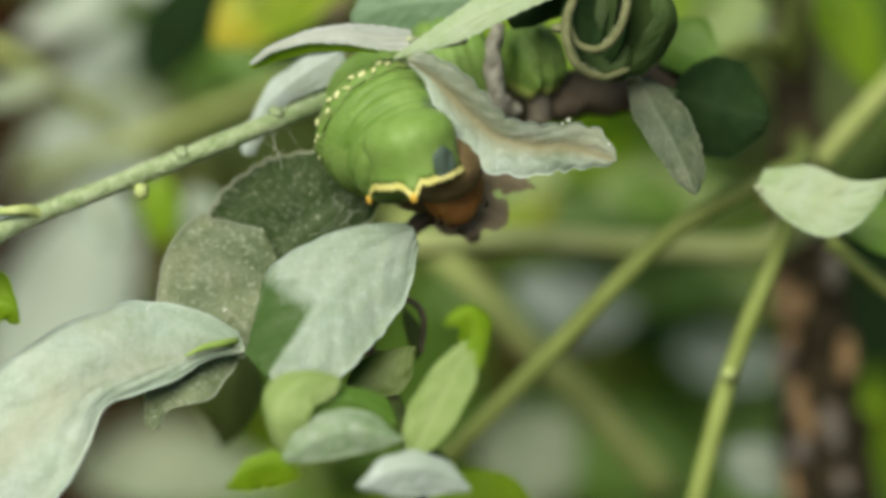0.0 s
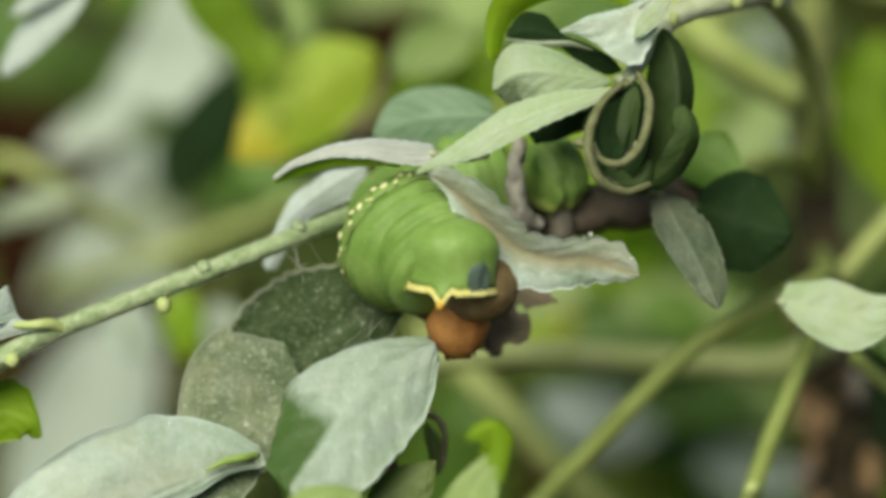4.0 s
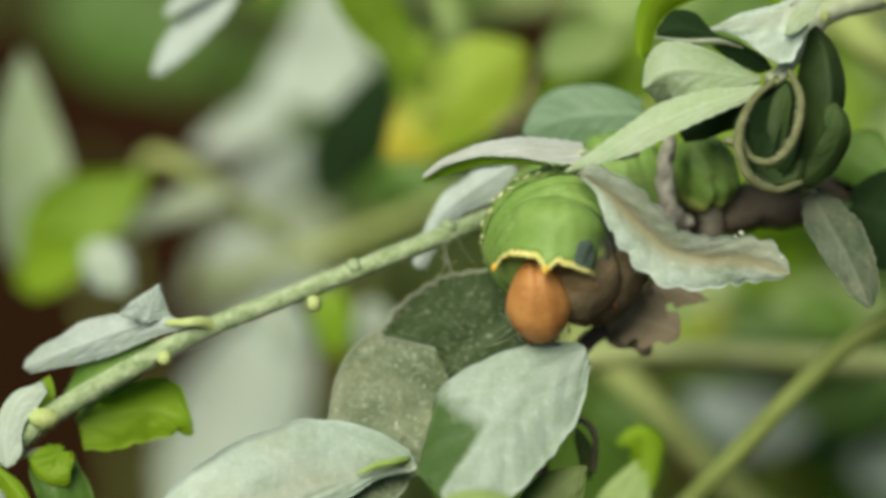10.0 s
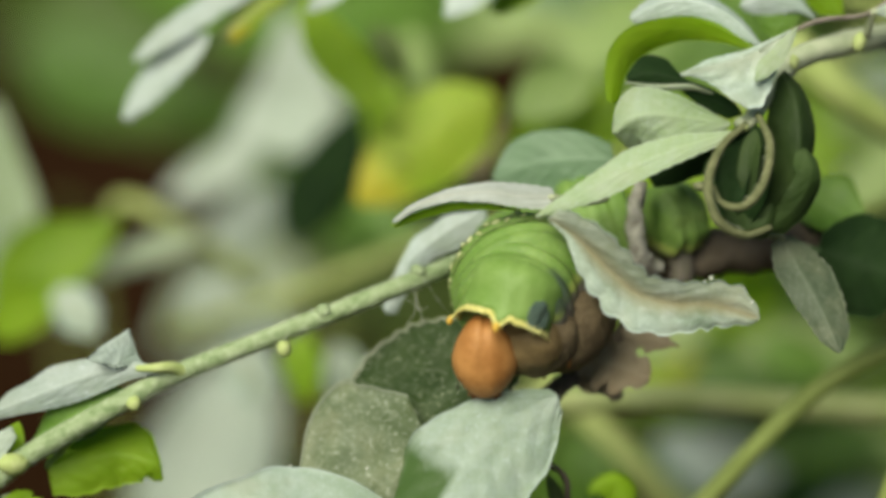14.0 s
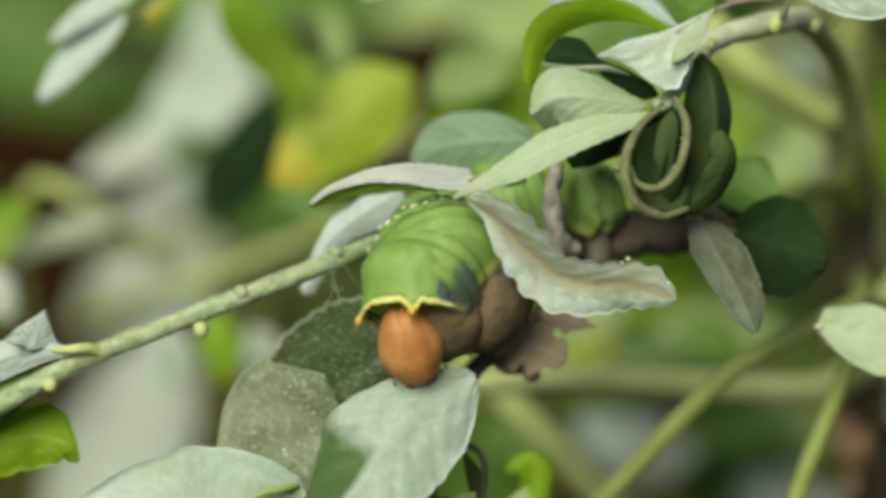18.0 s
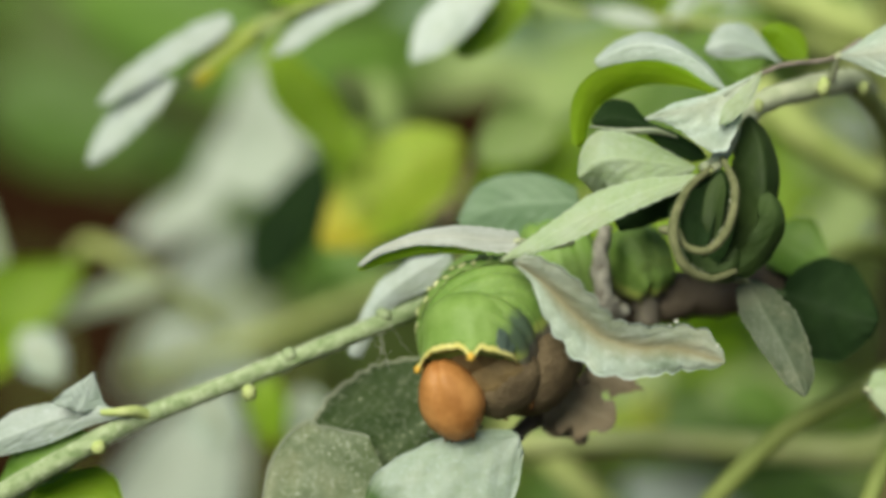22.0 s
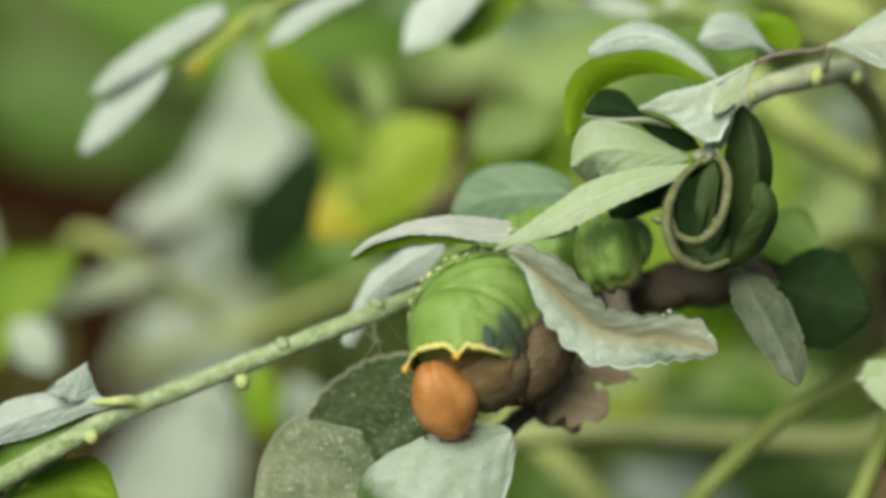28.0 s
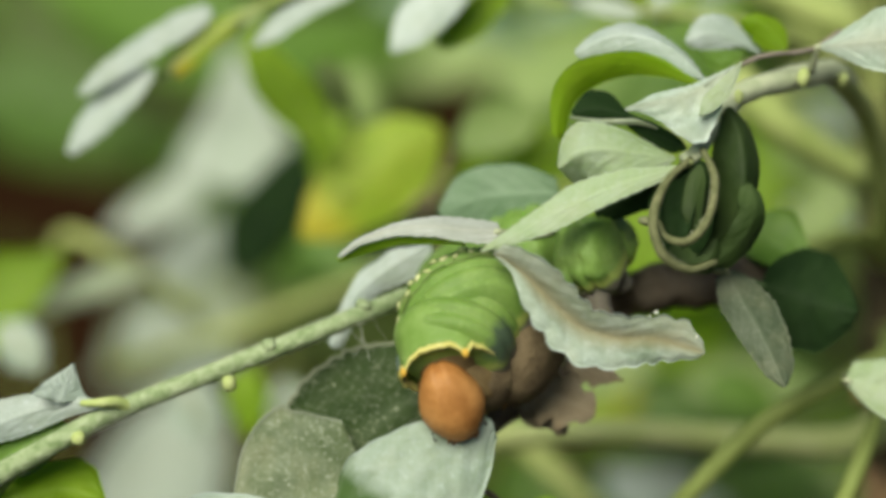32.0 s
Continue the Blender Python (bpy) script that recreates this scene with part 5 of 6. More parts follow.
def back_branch():
    b = thing("leafy_branch", (5.2, 44, 17.23), "far twig with large yellowing and pale leaves", "branch")
    blade(b, [(-0.93, 36, 14.56), (-5.11, 35.33, 12.05), (-8.89, 34.67, 8.89), (-12.56, 34, 5.36)], (1, 3.46, 4.04, 4.11, 3.62, 2.63, 0.71), (0.66, 2.71, 3.47, 3.71, 3.23, 2.04, 0.38), YELLOW, FRESH, ltilt=10, rtilt=15, label="yellowing leaf with brown spots")
    blade(b, [(-21.61, 70, 24.89), (-20.67, 70.67, 20.56), (-19.9, 71.33, 16.21), (-20.77, 72, 10.75)], (0.26, 1.47, 2.44, 3.2, 4.12, 3.21, 0.89), (0.27, 1.53, 3.27, 5.3, 5.91, 6.64, 7.51), SILVER, MILKY, ltilt=-12, rtilt=28, label="large pale leaf, softened by distance")
    blade(b, [(-25.23, 85, 12.42), (-29.86, 85, 9.54), (-35.06, 85, 6.94)], (0.35, 2.09, 1.86, 1.62, 1.31, 0.22), (0.35, 1.8, 2.01, 1.84, 1.31, 0.3), SILVER, PALE, ltilt=-15, rtilt=28)
    blade(b, [(-24.32, 95, 8.67), (-27.91, 95, 5.09), (-31.5, 95, 0.91)], (0.75, 2.97, 2.97, 2.89, 2.07, 1.29), (0.31, 1.7, 1.9, 2.17, 2.1, 1.11), SILVER, PALE, ltilt=-15, rtilt=28)
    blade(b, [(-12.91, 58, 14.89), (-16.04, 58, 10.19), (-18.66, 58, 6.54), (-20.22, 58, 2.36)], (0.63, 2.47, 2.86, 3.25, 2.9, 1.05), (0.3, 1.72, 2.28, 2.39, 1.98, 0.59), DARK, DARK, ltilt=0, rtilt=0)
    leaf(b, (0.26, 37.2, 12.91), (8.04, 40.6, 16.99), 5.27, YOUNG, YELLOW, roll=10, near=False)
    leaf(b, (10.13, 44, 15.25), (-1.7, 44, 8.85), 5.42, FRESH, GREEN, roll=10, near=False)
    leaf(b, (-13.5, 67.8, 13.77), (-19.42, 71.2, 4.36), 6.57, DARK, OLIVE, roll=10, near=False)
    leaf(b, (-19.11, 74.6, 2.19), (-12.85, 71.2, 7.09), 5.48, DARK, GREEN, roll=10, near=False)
    leaf(b, (-15.53, 61, 6.83), (-7, 57.6, 2.06), 4.16, GREEN, FRESH, roll=10, near=False)
    leaf(b, (-1.29, 61, 14.21), (-3.4, 61, 7.88), 3.16, WITHERED, WITHERED, roll=20, near=False)
    leaf(b, (-32.02, 71.2, -2.22), (-20.52, 71.2, -6.6), 6.03, PALE, DUSTY, roll=20, near=False)
    leaf(b, (37.08, 67.8, 31.35), (41.95, 67.8, 23.23), 6.49, YOUNG, FRESH, roll=10, near=False)
    leaf(b, (27.83, 78, 30.3), (21.09, 78, 33.1), 5.05, PALE, DUSTY, roll=10, near=False)
    leaf(b, (33.03, 74.6, 16.61), (41.35, 74.6, 8.85), 7.21, YOUNG, YOUNG, roll=10, near=False)
    leaf(b, (10.98, 95, -20.17), (27.07, 95, -23.75), 6.55, PALE, YOUNG, roll=25, near=False)
    leaf(b, (22.95, 88.2, -5.73), (39.25, 88.2, -8.06), 5.24, DEEP_GREEN, YOUNG, roll=25, near=False)
    leaf(b, (28.19, 88.2, -17.38), (40.42, 88.2, -19.12), 5.24, DEEP_GREEN, FRESH, roll=25, near=False)
    leaf(b, (18.13, 95, -13.02), (31.24, 95, -13.62), 3.58, YELLOW, YOUNG, roll=25, near=False)
    leaf(b, (-9.79, 49.1, 16.98), (-12, 49.1, 10.04), 3.12, FRESH, GREEN, roll=10, near=False)
    leaf(b, (-1.18, 38.9, 14.94), (-5.49, 37.2, 9.8), 3.38, YOUNG, FRESH, roll=20, near=False)
    leaf(b, (-7.46, 38.9, 10.59), (-6.1, 38.9, 11.46), 1.45, WITHERED, WITHERED, roll=10, near=False)
    leaf(b, (38.78, 61, 6.83), (30.87, 61, 8.94), 3.69, MILKY, YOUNG, roll=20, near=False)
    leaf(b, (33.17, 71.2, 19.15), (40.29, 71.2, 15.86), 3.29, PALE, YOUNG, roll=20, near=False)
    leaf(b, (29.94, 71.2, 19.45), (38.7, 71.2, 10.13), 7.12, YOUNG, FRESH, roll=10, near=False)
    leaf(b, (46.74, 61, 17.66), (41.99, 61, 6.06), 5.8, FRESH, YOUNG, roll=10, near=False)
    leaf(b, (40.24, 78, 16), (31.81, 78, 2.53), 6.74, YELLOW, FRESH, roll=10, near=False)
    leaf(b, (40.97, 45.7, 12.51), (45.44, 45.7, 0.6), 4.96, FRESH, YOUNG, roll=10, near=False)
    leaf(b, (37.77, 50.8, 11.75), (29.16, 50.8, 4.15), 5.32, YOUNG, FRESH, roll=20, near=False)
    leaf(b, (47.01, 54.2, -0.41), (43.93, 54.2, 8.83), 3.59, YOUNG, FRESH, roll=20, near=False)
    leaf(b, (29.59, 95, -16.39), (44.48, 95, -20.56), 7.75, YOUNG, GREEN, roll=20, near=False)
    leaf(b, (32.57, 95, -25.33), (45.08, 95, -28.31), 6.55, PALE, GREEN, roll=20, near=False)
    leaf(b, (21.87, 112, -20.04), (44.41, 115.4, -26.63), 10.71, DEEP_GREEN, YOUNG, roll=25, near=False)
    leaf(b, (14.99, 78, -16.73), (21.17, 78, -22.35), 5.05, MILKY, PALE, roll=20, near=False)
    leaf(b, (-66.59, 180, 31.11), (-43.56, 180, 19.59), 20.0, DEEP_GREEN, DEEP_GREEN, roll=25, near=False)
    leaf(b, (-43.91, 197, 34.1), (-65.56, 197, 42.12), 18.0, OLIVE, OLIVE, roll=25, near=False)
    leaf(b, (-16.04, 112, 16.98), (-22.97, 112, -0.03), 11.97, OLIVE, OLIVE, roll=0, near=False)
    leaf(b, (-8.41, 69.5, 4.33), (-18.21, 69.5, 2.15), 5.99, GREEN, FRESH, roll=0, near=False)
    leaf(b, (-46.49, 54.2, -5.13), (-46.12, 50.8, 15.45), 7.7, PALE_GREEN, GREEN, roll=15, bend=20, near=False)
    leaf(b, (-45.74, 47.4, -3), (-34.25, 47.4, 4.25), 7.5, FRESH, GREEN, roll=10, bend=20, near=False)
    leaf(b, (-46.24, 47.4, -5.5), (-38.21, 44, -1.97), 5.5, FRESH, GREEN, roll=10, bend=20, near=False)
    leaf(b, (-38.9, 40.6, -1.94), (-35.01, 40.6, -6.08), 4.13, PALE, PALE, roll=10, bend=20, near=False)
    leaf(b, (-27.49, 54.2, 3.08), (-38.79, 54.2, -1.54), 3.08, DUSTY, PALE, roll=25, near=False)
    stem(b, [(-37.12, 57.6, 2.6), (-35.53, 55.9, 5.94), (-32.11, 54.2, 4.88), (-27.86, 57.6, 1.98), (-23.48, 61, -1.58)], [1.03, 1.23, 1.54, 1.75, 1.85], PALE_STEM)
    stem(b, [(-32.33, 64.4, -6.41), (-20.32, 61, -2.64), (-9.12, 57.6, 1.67), (-0.28, 55.9, 5.17), (17.7, 54.2, 13.35), (37.73, 50.8, 22.8)], [1.39, 1.32, 1.25, 1.29, 1.54, 1.93], PALE_STEM)
    leaf(b, (-22.95, 129, 1.99), (-41.56, 129, -9.3), 12.63, DUSTY, PALE, roll=10, near=False)
    leaf(b, (-26.84, 98.4, -7.84), (-38.9, 91.6, -41.23), 14.6, SILVER, PALE, roll=10, bend=20, sway=-10, near=False)
    leaf(b, (-23.43, 44, -6.9), (-20.96, 44, -12.08), 5.42, PALE, GREEN, roll=10, blunt=0.5, near=False)
    leaf(b, (-18.01, 44, -5.42), (-17.51, 44, -12.08), 4.19, FRESH, GREEN, roll=10, near=False)
    leaf(b, (-15.47, 50.8, -7.09), (-12.43, 50.8, -13.17), 4.31, PALE, GREEN, roll=10, near=False)
    leaf(b, (18.62, 112, 29.59), (4.04, 105.2, 20.31), 10.6, YOUNG, FRESH, roll=20, near=False)
    leaf(b, (11, 129, 31.87), (-6.28, 129, 26.55), 8.64, YOUNG, FRESH, roll=20, near=False)
    leaf(b, (12.25, 95, 16.06), (19.4, 95, 2.35), 7.15, GREEN, YELLOW, roll=10, near=False)
    leaf(b, (15.99, 67.8, 29.18), (6.79, 67.8, 26.48), 3.25, BLUISH, PALE, roll=20, near=False)
    leaf(b, (-8.68, 78, 30.3), (9.29, 78, 25.24), 4.49, BLUISH, BLUISH, roll=20, near=False)
    leaf(b, (-11.24, 37.2, 20.58), (-8.36, 37.2, 15.31), 2.87, OLIVE, GREEN, roll=10, near=False)
    leaf(b, (-9.2, 61, 22.12), (-7.09, 61, 15.79), 3.16, YOUNG, YOUNG, roll=10, near=False)
    leaf(b, (37.27, 95, 10.7), (22.97, 95, 7.12), 7.75, GREEN, FRESH, roll=10, near=False)
    leaf(b, (29.43, 88.2, -2.36), (16.62, 88.2, -5.85), 7.57, FRESH, YELLOW, roll=20, near=False)
    leaf(b, (22.97, 95, -10.76), (37.27, 95, -7.78), 7.15, DEEP_GREEN, YELLOW, roll=20, near=False)
    leaf(b, (23.63, 129, -19.14), (46.22, 129, -27.78), 13.96, DEEP_GREEN, FRESH, roll=10, near=False)
    leaf(b, (47.91, 146, -31.31), (29.04, 146, -39.7), 11.88, GREEN, OLIVE, roll=10, near=False)
    leaf(b, (-32.22, 98.4, -38.46), (-8.71, 98.4, -39.66), 10.25, DUSTY, DUSTY, roll=30, near=False)
    leaf(b, (9.25, 61, -7.8), (19.27, 61, -5.69), 6.33, YOUNG, YELLOW, roll=20, near=False)
    leaf(b, (22.57, 50.8, -6.99), (29.16, 50.8, -9.52), 4.05, GREEN, GREEN, roll=10, near=False)
    leaf(b, (15.3, 78, -10.37), (33.27, 78, -12.62), 6.74, DEEP_GREEN, YELLOW, roll=20, near=False)
    leaf(b, (5.9, 84.8, -18.68), (22.01, 84.8, -22.13), 6.9, DEEP_GREEN, YELLOW, roll=20, near=False)
    leaf(b, (37.54, 84.8, -16.96), (24.31, 84.8, -19.26), 6.33, DEEP_GREEN, YELLOW, roll=20, near=False)
    leaf(b, (20.53, 78, -30.77), (11.54, 78, -39.76), 10.67, DUSTY, PALE, roll=10, near=False)
    leaf(b, (21.94, 67.8, -7.47), (35.46, 67.8, -8.55), 5.41, YOUNG, FRESH, roll=10, near=False)
    leaf(b, (15.23, 95, -20.14), (28.93, 95, -21.93), 8.94, MILKY, YOUNG, roll=10, near=False)
    leaf(b, (6.49, 78, -7.75), (19.96, 78, -10.56), 7.3, YELLOW, FRESH, roll=10, near=False)
    leaf(b, (32.7, 50.8, -30.8), (39.79, 50.8, -34.86), 5.57, PALE, GREEN, roll=10, near=False)
    return b


back_branch()


def far_foliage():
    """Leaves well behind, past counting."""
    rnd = random.Random(5)
    verts, faces, slots, uvs = [], [], [], []
    mats = [GREEN, DARK, FRESH, GREEN, OLIVE, OLIVE_STEM]
    bare = ((-13.5, -11, 8, 10), (-39, -10, 17, 19), (-31, -18.5, 11, 12), (-25, 0, 9, 9), (-16, -24, 10, 10), (-2, 8, 7, 6))
    gaps = ((-32, 5, 14, 20), (-16, -8, 12, 16), (-30, -22, 14, 12), (8, -16, 20, 10), (-30, 22, 20, 8))
    for k in range(260):
        d = rnd.uniform(90, 420)
        f = (200 + d) / 200
        u, w = rnd.uniform(-50, 46), rnd.uniform(-34, 30)
        a = rnd.uniform(0, 6.28)
        ln = rnd.uniform(18, 40)
        if any(abs(u - gx) < gw / 2 and abs(w - gz) < gh / 2 for gx, gz, gw, gh in gaps) or (u < -26 and rnd.random() < 0.6):
            continue
        x, z = u * f, w * f
        tip = (x + math.cos(a) * ln, d + rnd.uniform(-12, 12), z + math.sin(a) * ln)
        v, fc, s, uv, _ = blade_data((x, d, z), tip, ln * rnd.uniform(0.4, 0.6), rnd.uniform(0, 50), 25, 0, 15, 0, 0.85, 0.75, 0, 1, 0.03, 8, 4, 0.25, k)
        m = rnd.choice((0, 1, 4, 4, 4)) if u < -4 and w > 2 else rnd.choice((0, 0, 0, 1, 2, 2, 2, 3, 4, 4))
        ends = [(p[0] * 200 / (200 + p[1]), p[2] * 200 / (200 + p[1])) for p in ((x, d, z), tip)]
        ends.append(((ends[0][0] + ends[1][0]) / 2, (ends[0][1] + ends[1][1]) / 2))
        if any(abs(p - gx) < gw / 2 and abs(q - gz) < gh / 2 for p, q in ends for gx, gz, gw, gh in bare):
            continue
        n = len(verts)
        verts += v
        uvs += uv
        faces += [tuple(i + n for i in q) for q in fc]
        slots += [m] * len(fc)
    for k in range(330):
        d = rnd.uniform(120, 460)
        x, z = rnd.uniform(-260, 260), rnd.uniform(-330, 150)
        f = (200 + d) / 200
        if abs(x) < 52 * f and -38 * f < z < 36 * f:
            continue
        a, ln = rnd.uniform(0, 6.28), rnd.uniform(18, 40)
        tip = (x + math.cos(a) * ln, d + rnd.uniform(-12, 12), z + math.sin(a) * ln)
        v, fc, s, uv, _ = blade_data((x, d, z), tip, ln * rnd.uniform(0.4, 0.6), rnd.uniform(0, 50), 25, 0, 15, 0, 0.85, 0.75, 0, 1, 0.03, 6, 4, 0.25, k)
        n = len(verts)
        verts += v
        uvs += uv
        faces += [tuple(i + n for i in q) for q in fc]
        slots += [rnd.choice((0, 0, 1, 2, 4, 4))] * len(fc)
    for k in range(14):
        x, d = rnd.uniform(-220, 220), rnd.uniform(150, 430)
        foot = (x * 0.4, d, -(0.5 - d * 0.000342) / 0.00094)
        v, fc = tube_data([V(foot), V((x * 0.7, d + 20, -180)), V((x, d, rnd.uniform(-90, 90)))], [0.004, 0.003, 0.0015], 8, 5, 0.2, k)
        n = len(verts)
        verts += v
        uvs += [(0.5, 0.2)] * len(v)
        faces += [tuple(i + n for i in q) for q in fc]
        slots += [5] * len(fc)
    ob = mesh_object("far_foliage", verts, faces, mats, V((0, 200, 0)), None, slots, uvs)
    tagged(ob, "dense green foliage of the shrub far behind", "foliage", kind="stuff")


far_foliage()


# ---- the caterpillar ----
def barrel(name, parent, length, radius, front=0.8, back=0.85, creases=2, mat=SKIN, nx=26, ns=36, wide=1.06, dome=0.0, lump=0.012):
    """A body ring about its own x axis: swollen, drawn in at both ends, with soft creases."""
    verts, faces = [], []
    for i in range(nx + 1):
        u = i / nx
        x = (u - 0.5) * length
        e = 1 - abs(2 * u - 1) ** 3.2
        r = radius * ((back if u < 0.5 else front) + (1 - (back if u < 0.5 else front)) * e)
        if dome and u < dome:
            r = radius * math.sqrt(max(0.03, 1 - ((dome - u) / (dome + 0.005)) ** 2))
        elif u < 0.08 or u > 0.92:
            r *= 0.9 + 0.1 * min(u, 1 - u) / 0.08
        r *= 1 - 0.055 * (0.5 + 0.5 * math.cos(2 * math.pi * u * (creases + 1))) ** 3
        for k in range(ns):
            a = 2 * math.pi * k / ns
            q = 1 + lump * noise.noise(Vector((u * 4, math.cos(a) * 2.4, math.sin(a) * 2.4)))
            z = math.sin(a)
            verts.append(Vector((x * 0.001, math.cos(a) * r * wide * q * 0.001, z * r * q * (1.0 if z > 0 else 1.08) * 0.001)))
    for i in range(nx):
        for k in range(ns):
            j = (k + 1) % ns
            faces.append((i * ns + k, i * ns + j, (i + 1) * ns + j, (i + 1) * ns + k))
    faces.append(tuple(reversed(range(ns))))
    faces.append(tuple(range(nx * ns, (nx + 1) * ns)))
    me = bpy.data.meshes.new(name)
    me.from_pydata([tuple(v) for v in verts], [], faces)
    me.materials.append(mat)
    me.polygons.foreach_set("use_smooth", [True] * len(me.polygons))
    ob = new(name, me)
    ob.parent = parent
    return ob


def local_part(name, verts, faces, mat, parent, label=""):
    me = bpy.data.meshes.new(name)
    me.from_pydata([tuple(v) for v in verts], [], faces)
    me.materials.append(mat)
    me.polygons.foreach_set("use_smooth", [True] * len(me.polygons))
    ob = new(name, me)
    ob.parent = parent
    if label:
        tagged(ob, label)
    return ob


def pebble(center, axes, nr=8, ns=12):
    """A flattened egg: its centre and three half-axis vectors, mm."""
    verts, faces = [], []
    c = Vector(center)
    for i in range(nr + 1):
        th = math.pi * i / nr
        for k in range(ns):
            a = 2 * math.pi * k / ns
            verts.append((c + Vector(axes[0]) * math.sin(th) * math.cos(a) + Vector(axes[1]) * math.sin(th) * math.sin(a) + Vector(axes[2]) * math.cos(th)) * 0.001)
    for i in range(nr):
        for k in range(ns):
            j = (k + 1) % ns
            faces.append((i * ns + k, (i + 1) * ns + k, (i + 1) * ns + j, i * ns + j))
    return verts, faces


def on_ring(a, r, x, wide=1.06):
    """A point on a body ring and its outward and sideways directions; a in degrees from the middle of the back."""
    t = radians(a)
    out = Vector((0, math.sin(t), math.cos(t)))
    return Vector((x, math.sin(t) * r * wide, math.cos(t) * r)), out, Vector((0, math.cos(t), -math.sin(t)))


def make_caterpillar():
    root = thing("caterpillar", (2.71, 3, 0.45), "plump green swallowtail caterpillar with an orange-brown head, feeding on a twig", "caterpillar")
    parts = {}
    parts["r3"] = barrel("body_segment", root, 3.2, 2.2, lump=0.16)
    parts["r2"] = barrel("body_segment", root, 3.7, 2.65, lump=0.2)
    parts["r1"] = barrel("body_segment", root, 5.0, 4.1, lump=0.05)
    parts["a1"] = barrel("body_segment", root, 5.2, 4.2, 0.9, 0.9, 1)
    parts["t3"] = barrel("thorax_segment", root, 6.4, 4.95, 0.66, 0.985, 5, dome=0.40)
    parts["t2"] = barrel("thorax_segment", root, 5.4, 4.15, 0.80, 0.9, 3, MARKED_SKIN)
    parts["t1"] = barrel("thorax_segment", root, 2.6, 2.95, 0.88, 0.95, 0)
    # lace band across the back of the first ring behind the thorax
    band = parts["t3"]
    rnd = random.Random(4)
    for k, a in enumerate(range(-96, 97, 8)):
        p, out, side = on_ring(a + rnd.uniform(-1.5, 1.5), 4.95, -0.75 + 0.3 * math.sin(k * 2.1))
        s = rnd.uniform(0.24, 0.40)
        lean = side * s + Vector((rnd.uniform(-0.2, 0.2), 0, 0))
        v, f = pebble(p - out * 0.06, [(s * 1.15, 0, 0), lean * 1.3, out * 0.10])
        local_part("lace_outline", v, f, LACE_EDGE, band)
        if rnd.random() < 0.72:
            v, f = pebble(p - out * 0.03, [(s * 0.8, 0.05, 0), lean * 0.95, out * 0.11])
            local_part("lace_spot", v, f, LACE, band, "pale cream spot")
        p, out, side = on_ring(a + 4, 4.93, 0.05 + 0.16 * math.sin(k * 1.3))
        v, f = pebble(p - out * 0.03, [(s * 0.2, 0, 0), side * (s + 0.1), out * 0.06], 5, 8)
        local_part("lace_dash", v, f, LACE_EDGE, band)
    # bulging grey-brown underside
    for key, c, axes in (("t3", (1.4, 0, -3.9), ((3.6, 0, 0), (0, 4.0, 0), (0, 0, 3.3))), ("t2", (1.2, 0, -2.9), ((3.2, 0, 0), (0, 3.3, 0), (0, 0, 2.9))), ("t1", (1.3, 0, -2.3), ((2.6, 0, 0), (0, 3.2, 0), (0, 0, 2.6)))):
        v, f = pebble(c, axes, 22, 32)
        local_part("belly", [q * (1 + 0.035 * noise.noise(q * 420) + 0.03 * noise.noise(q * 1500)) for q in v], f, NECK if key == "t1" else BELLY, parts[key], "grey-brown wrinkled underside")
    # hood of the first ring: a green shield with a yellow front edge drawn out into two horns
    def shield(name, u0, u1, mat, swell, label):
        verts, faces, nx, na = [], [], 10, 76
        for skin in (1, 0):
            for i in range(nx + 1):
                u = u0 + (u1 - u0) * i / nx
                for k in range(na + 1):
                    deg = -118 + 236 * k / na
                    horn = math.exp(-((abs(deg) - 38) / 7) ** 2)
                    dip = math.exp(-(deg / 22) ** 2)
                    r = (3.6 - 0.8 * u + 0.5 * u ** 6) * math.sqrt(max(0.02, 1 - (max(0.0, 0.45 - u) / 0.46) ** 2)) + 0.35 * horn * u ** 6 + (swell + 0.10 if skin else -0.10 - swell) + 0.05 * noise.noise(Vector((deg * 0.06, u * 3, 1)))
                    x = -3.6 + u * (5.1 + 0.75 * horn - 0.15 * dip + 0.2 * noise.noise(Vector((deg * 0.11, 0, 5))))
                    verts.append(on_ring(deg, r, x)[0] * 0.001)
        n1 = (nx + 1) * (na + 1)
        for i in range(nx):
            for k in range(na):
                a = i * (na + 1) + k
                faces += [(a, a + 1, a + na + 2, a + na + 1), (a + n1, a + na + 1 + n1, a + na + 2 + n1, a + 1 + n1)]
        ring = list(range(na + 1)) + [i * (na + 1) + na for i in range(1, nx + 1)] + [nx * (na + 1) + k for k in range(na - 1, -1, -1)] + [i * (na + 1) for i in range(nx - 1, 0, -1)]
        for a, b in zip(ring, ring[1:] + ring[:1]):
            faces.append((a, a + n1, b + n1, b))
        return local_part(name, verts, faces, mat, parts["t1"], label)

    shield("shield", 0.0, 0.92, HOOD, 0.0, "smooth pale green shield")
    shield("collar_rim", 0.915, 1.0, RIM, 0.015, "yellow collar rim with two small horns")
    for sgn in (-1, 1):
        p, out, side = on_ring(sgn * 38, 3.6, 2.15)
        v, f = pebble(p, [(0.34, 0, 0), side * 0.26, out * 0.2])
        local_part("horn_tip", v, f, HORN, parts["t1"], "orange-yellow horn tip")
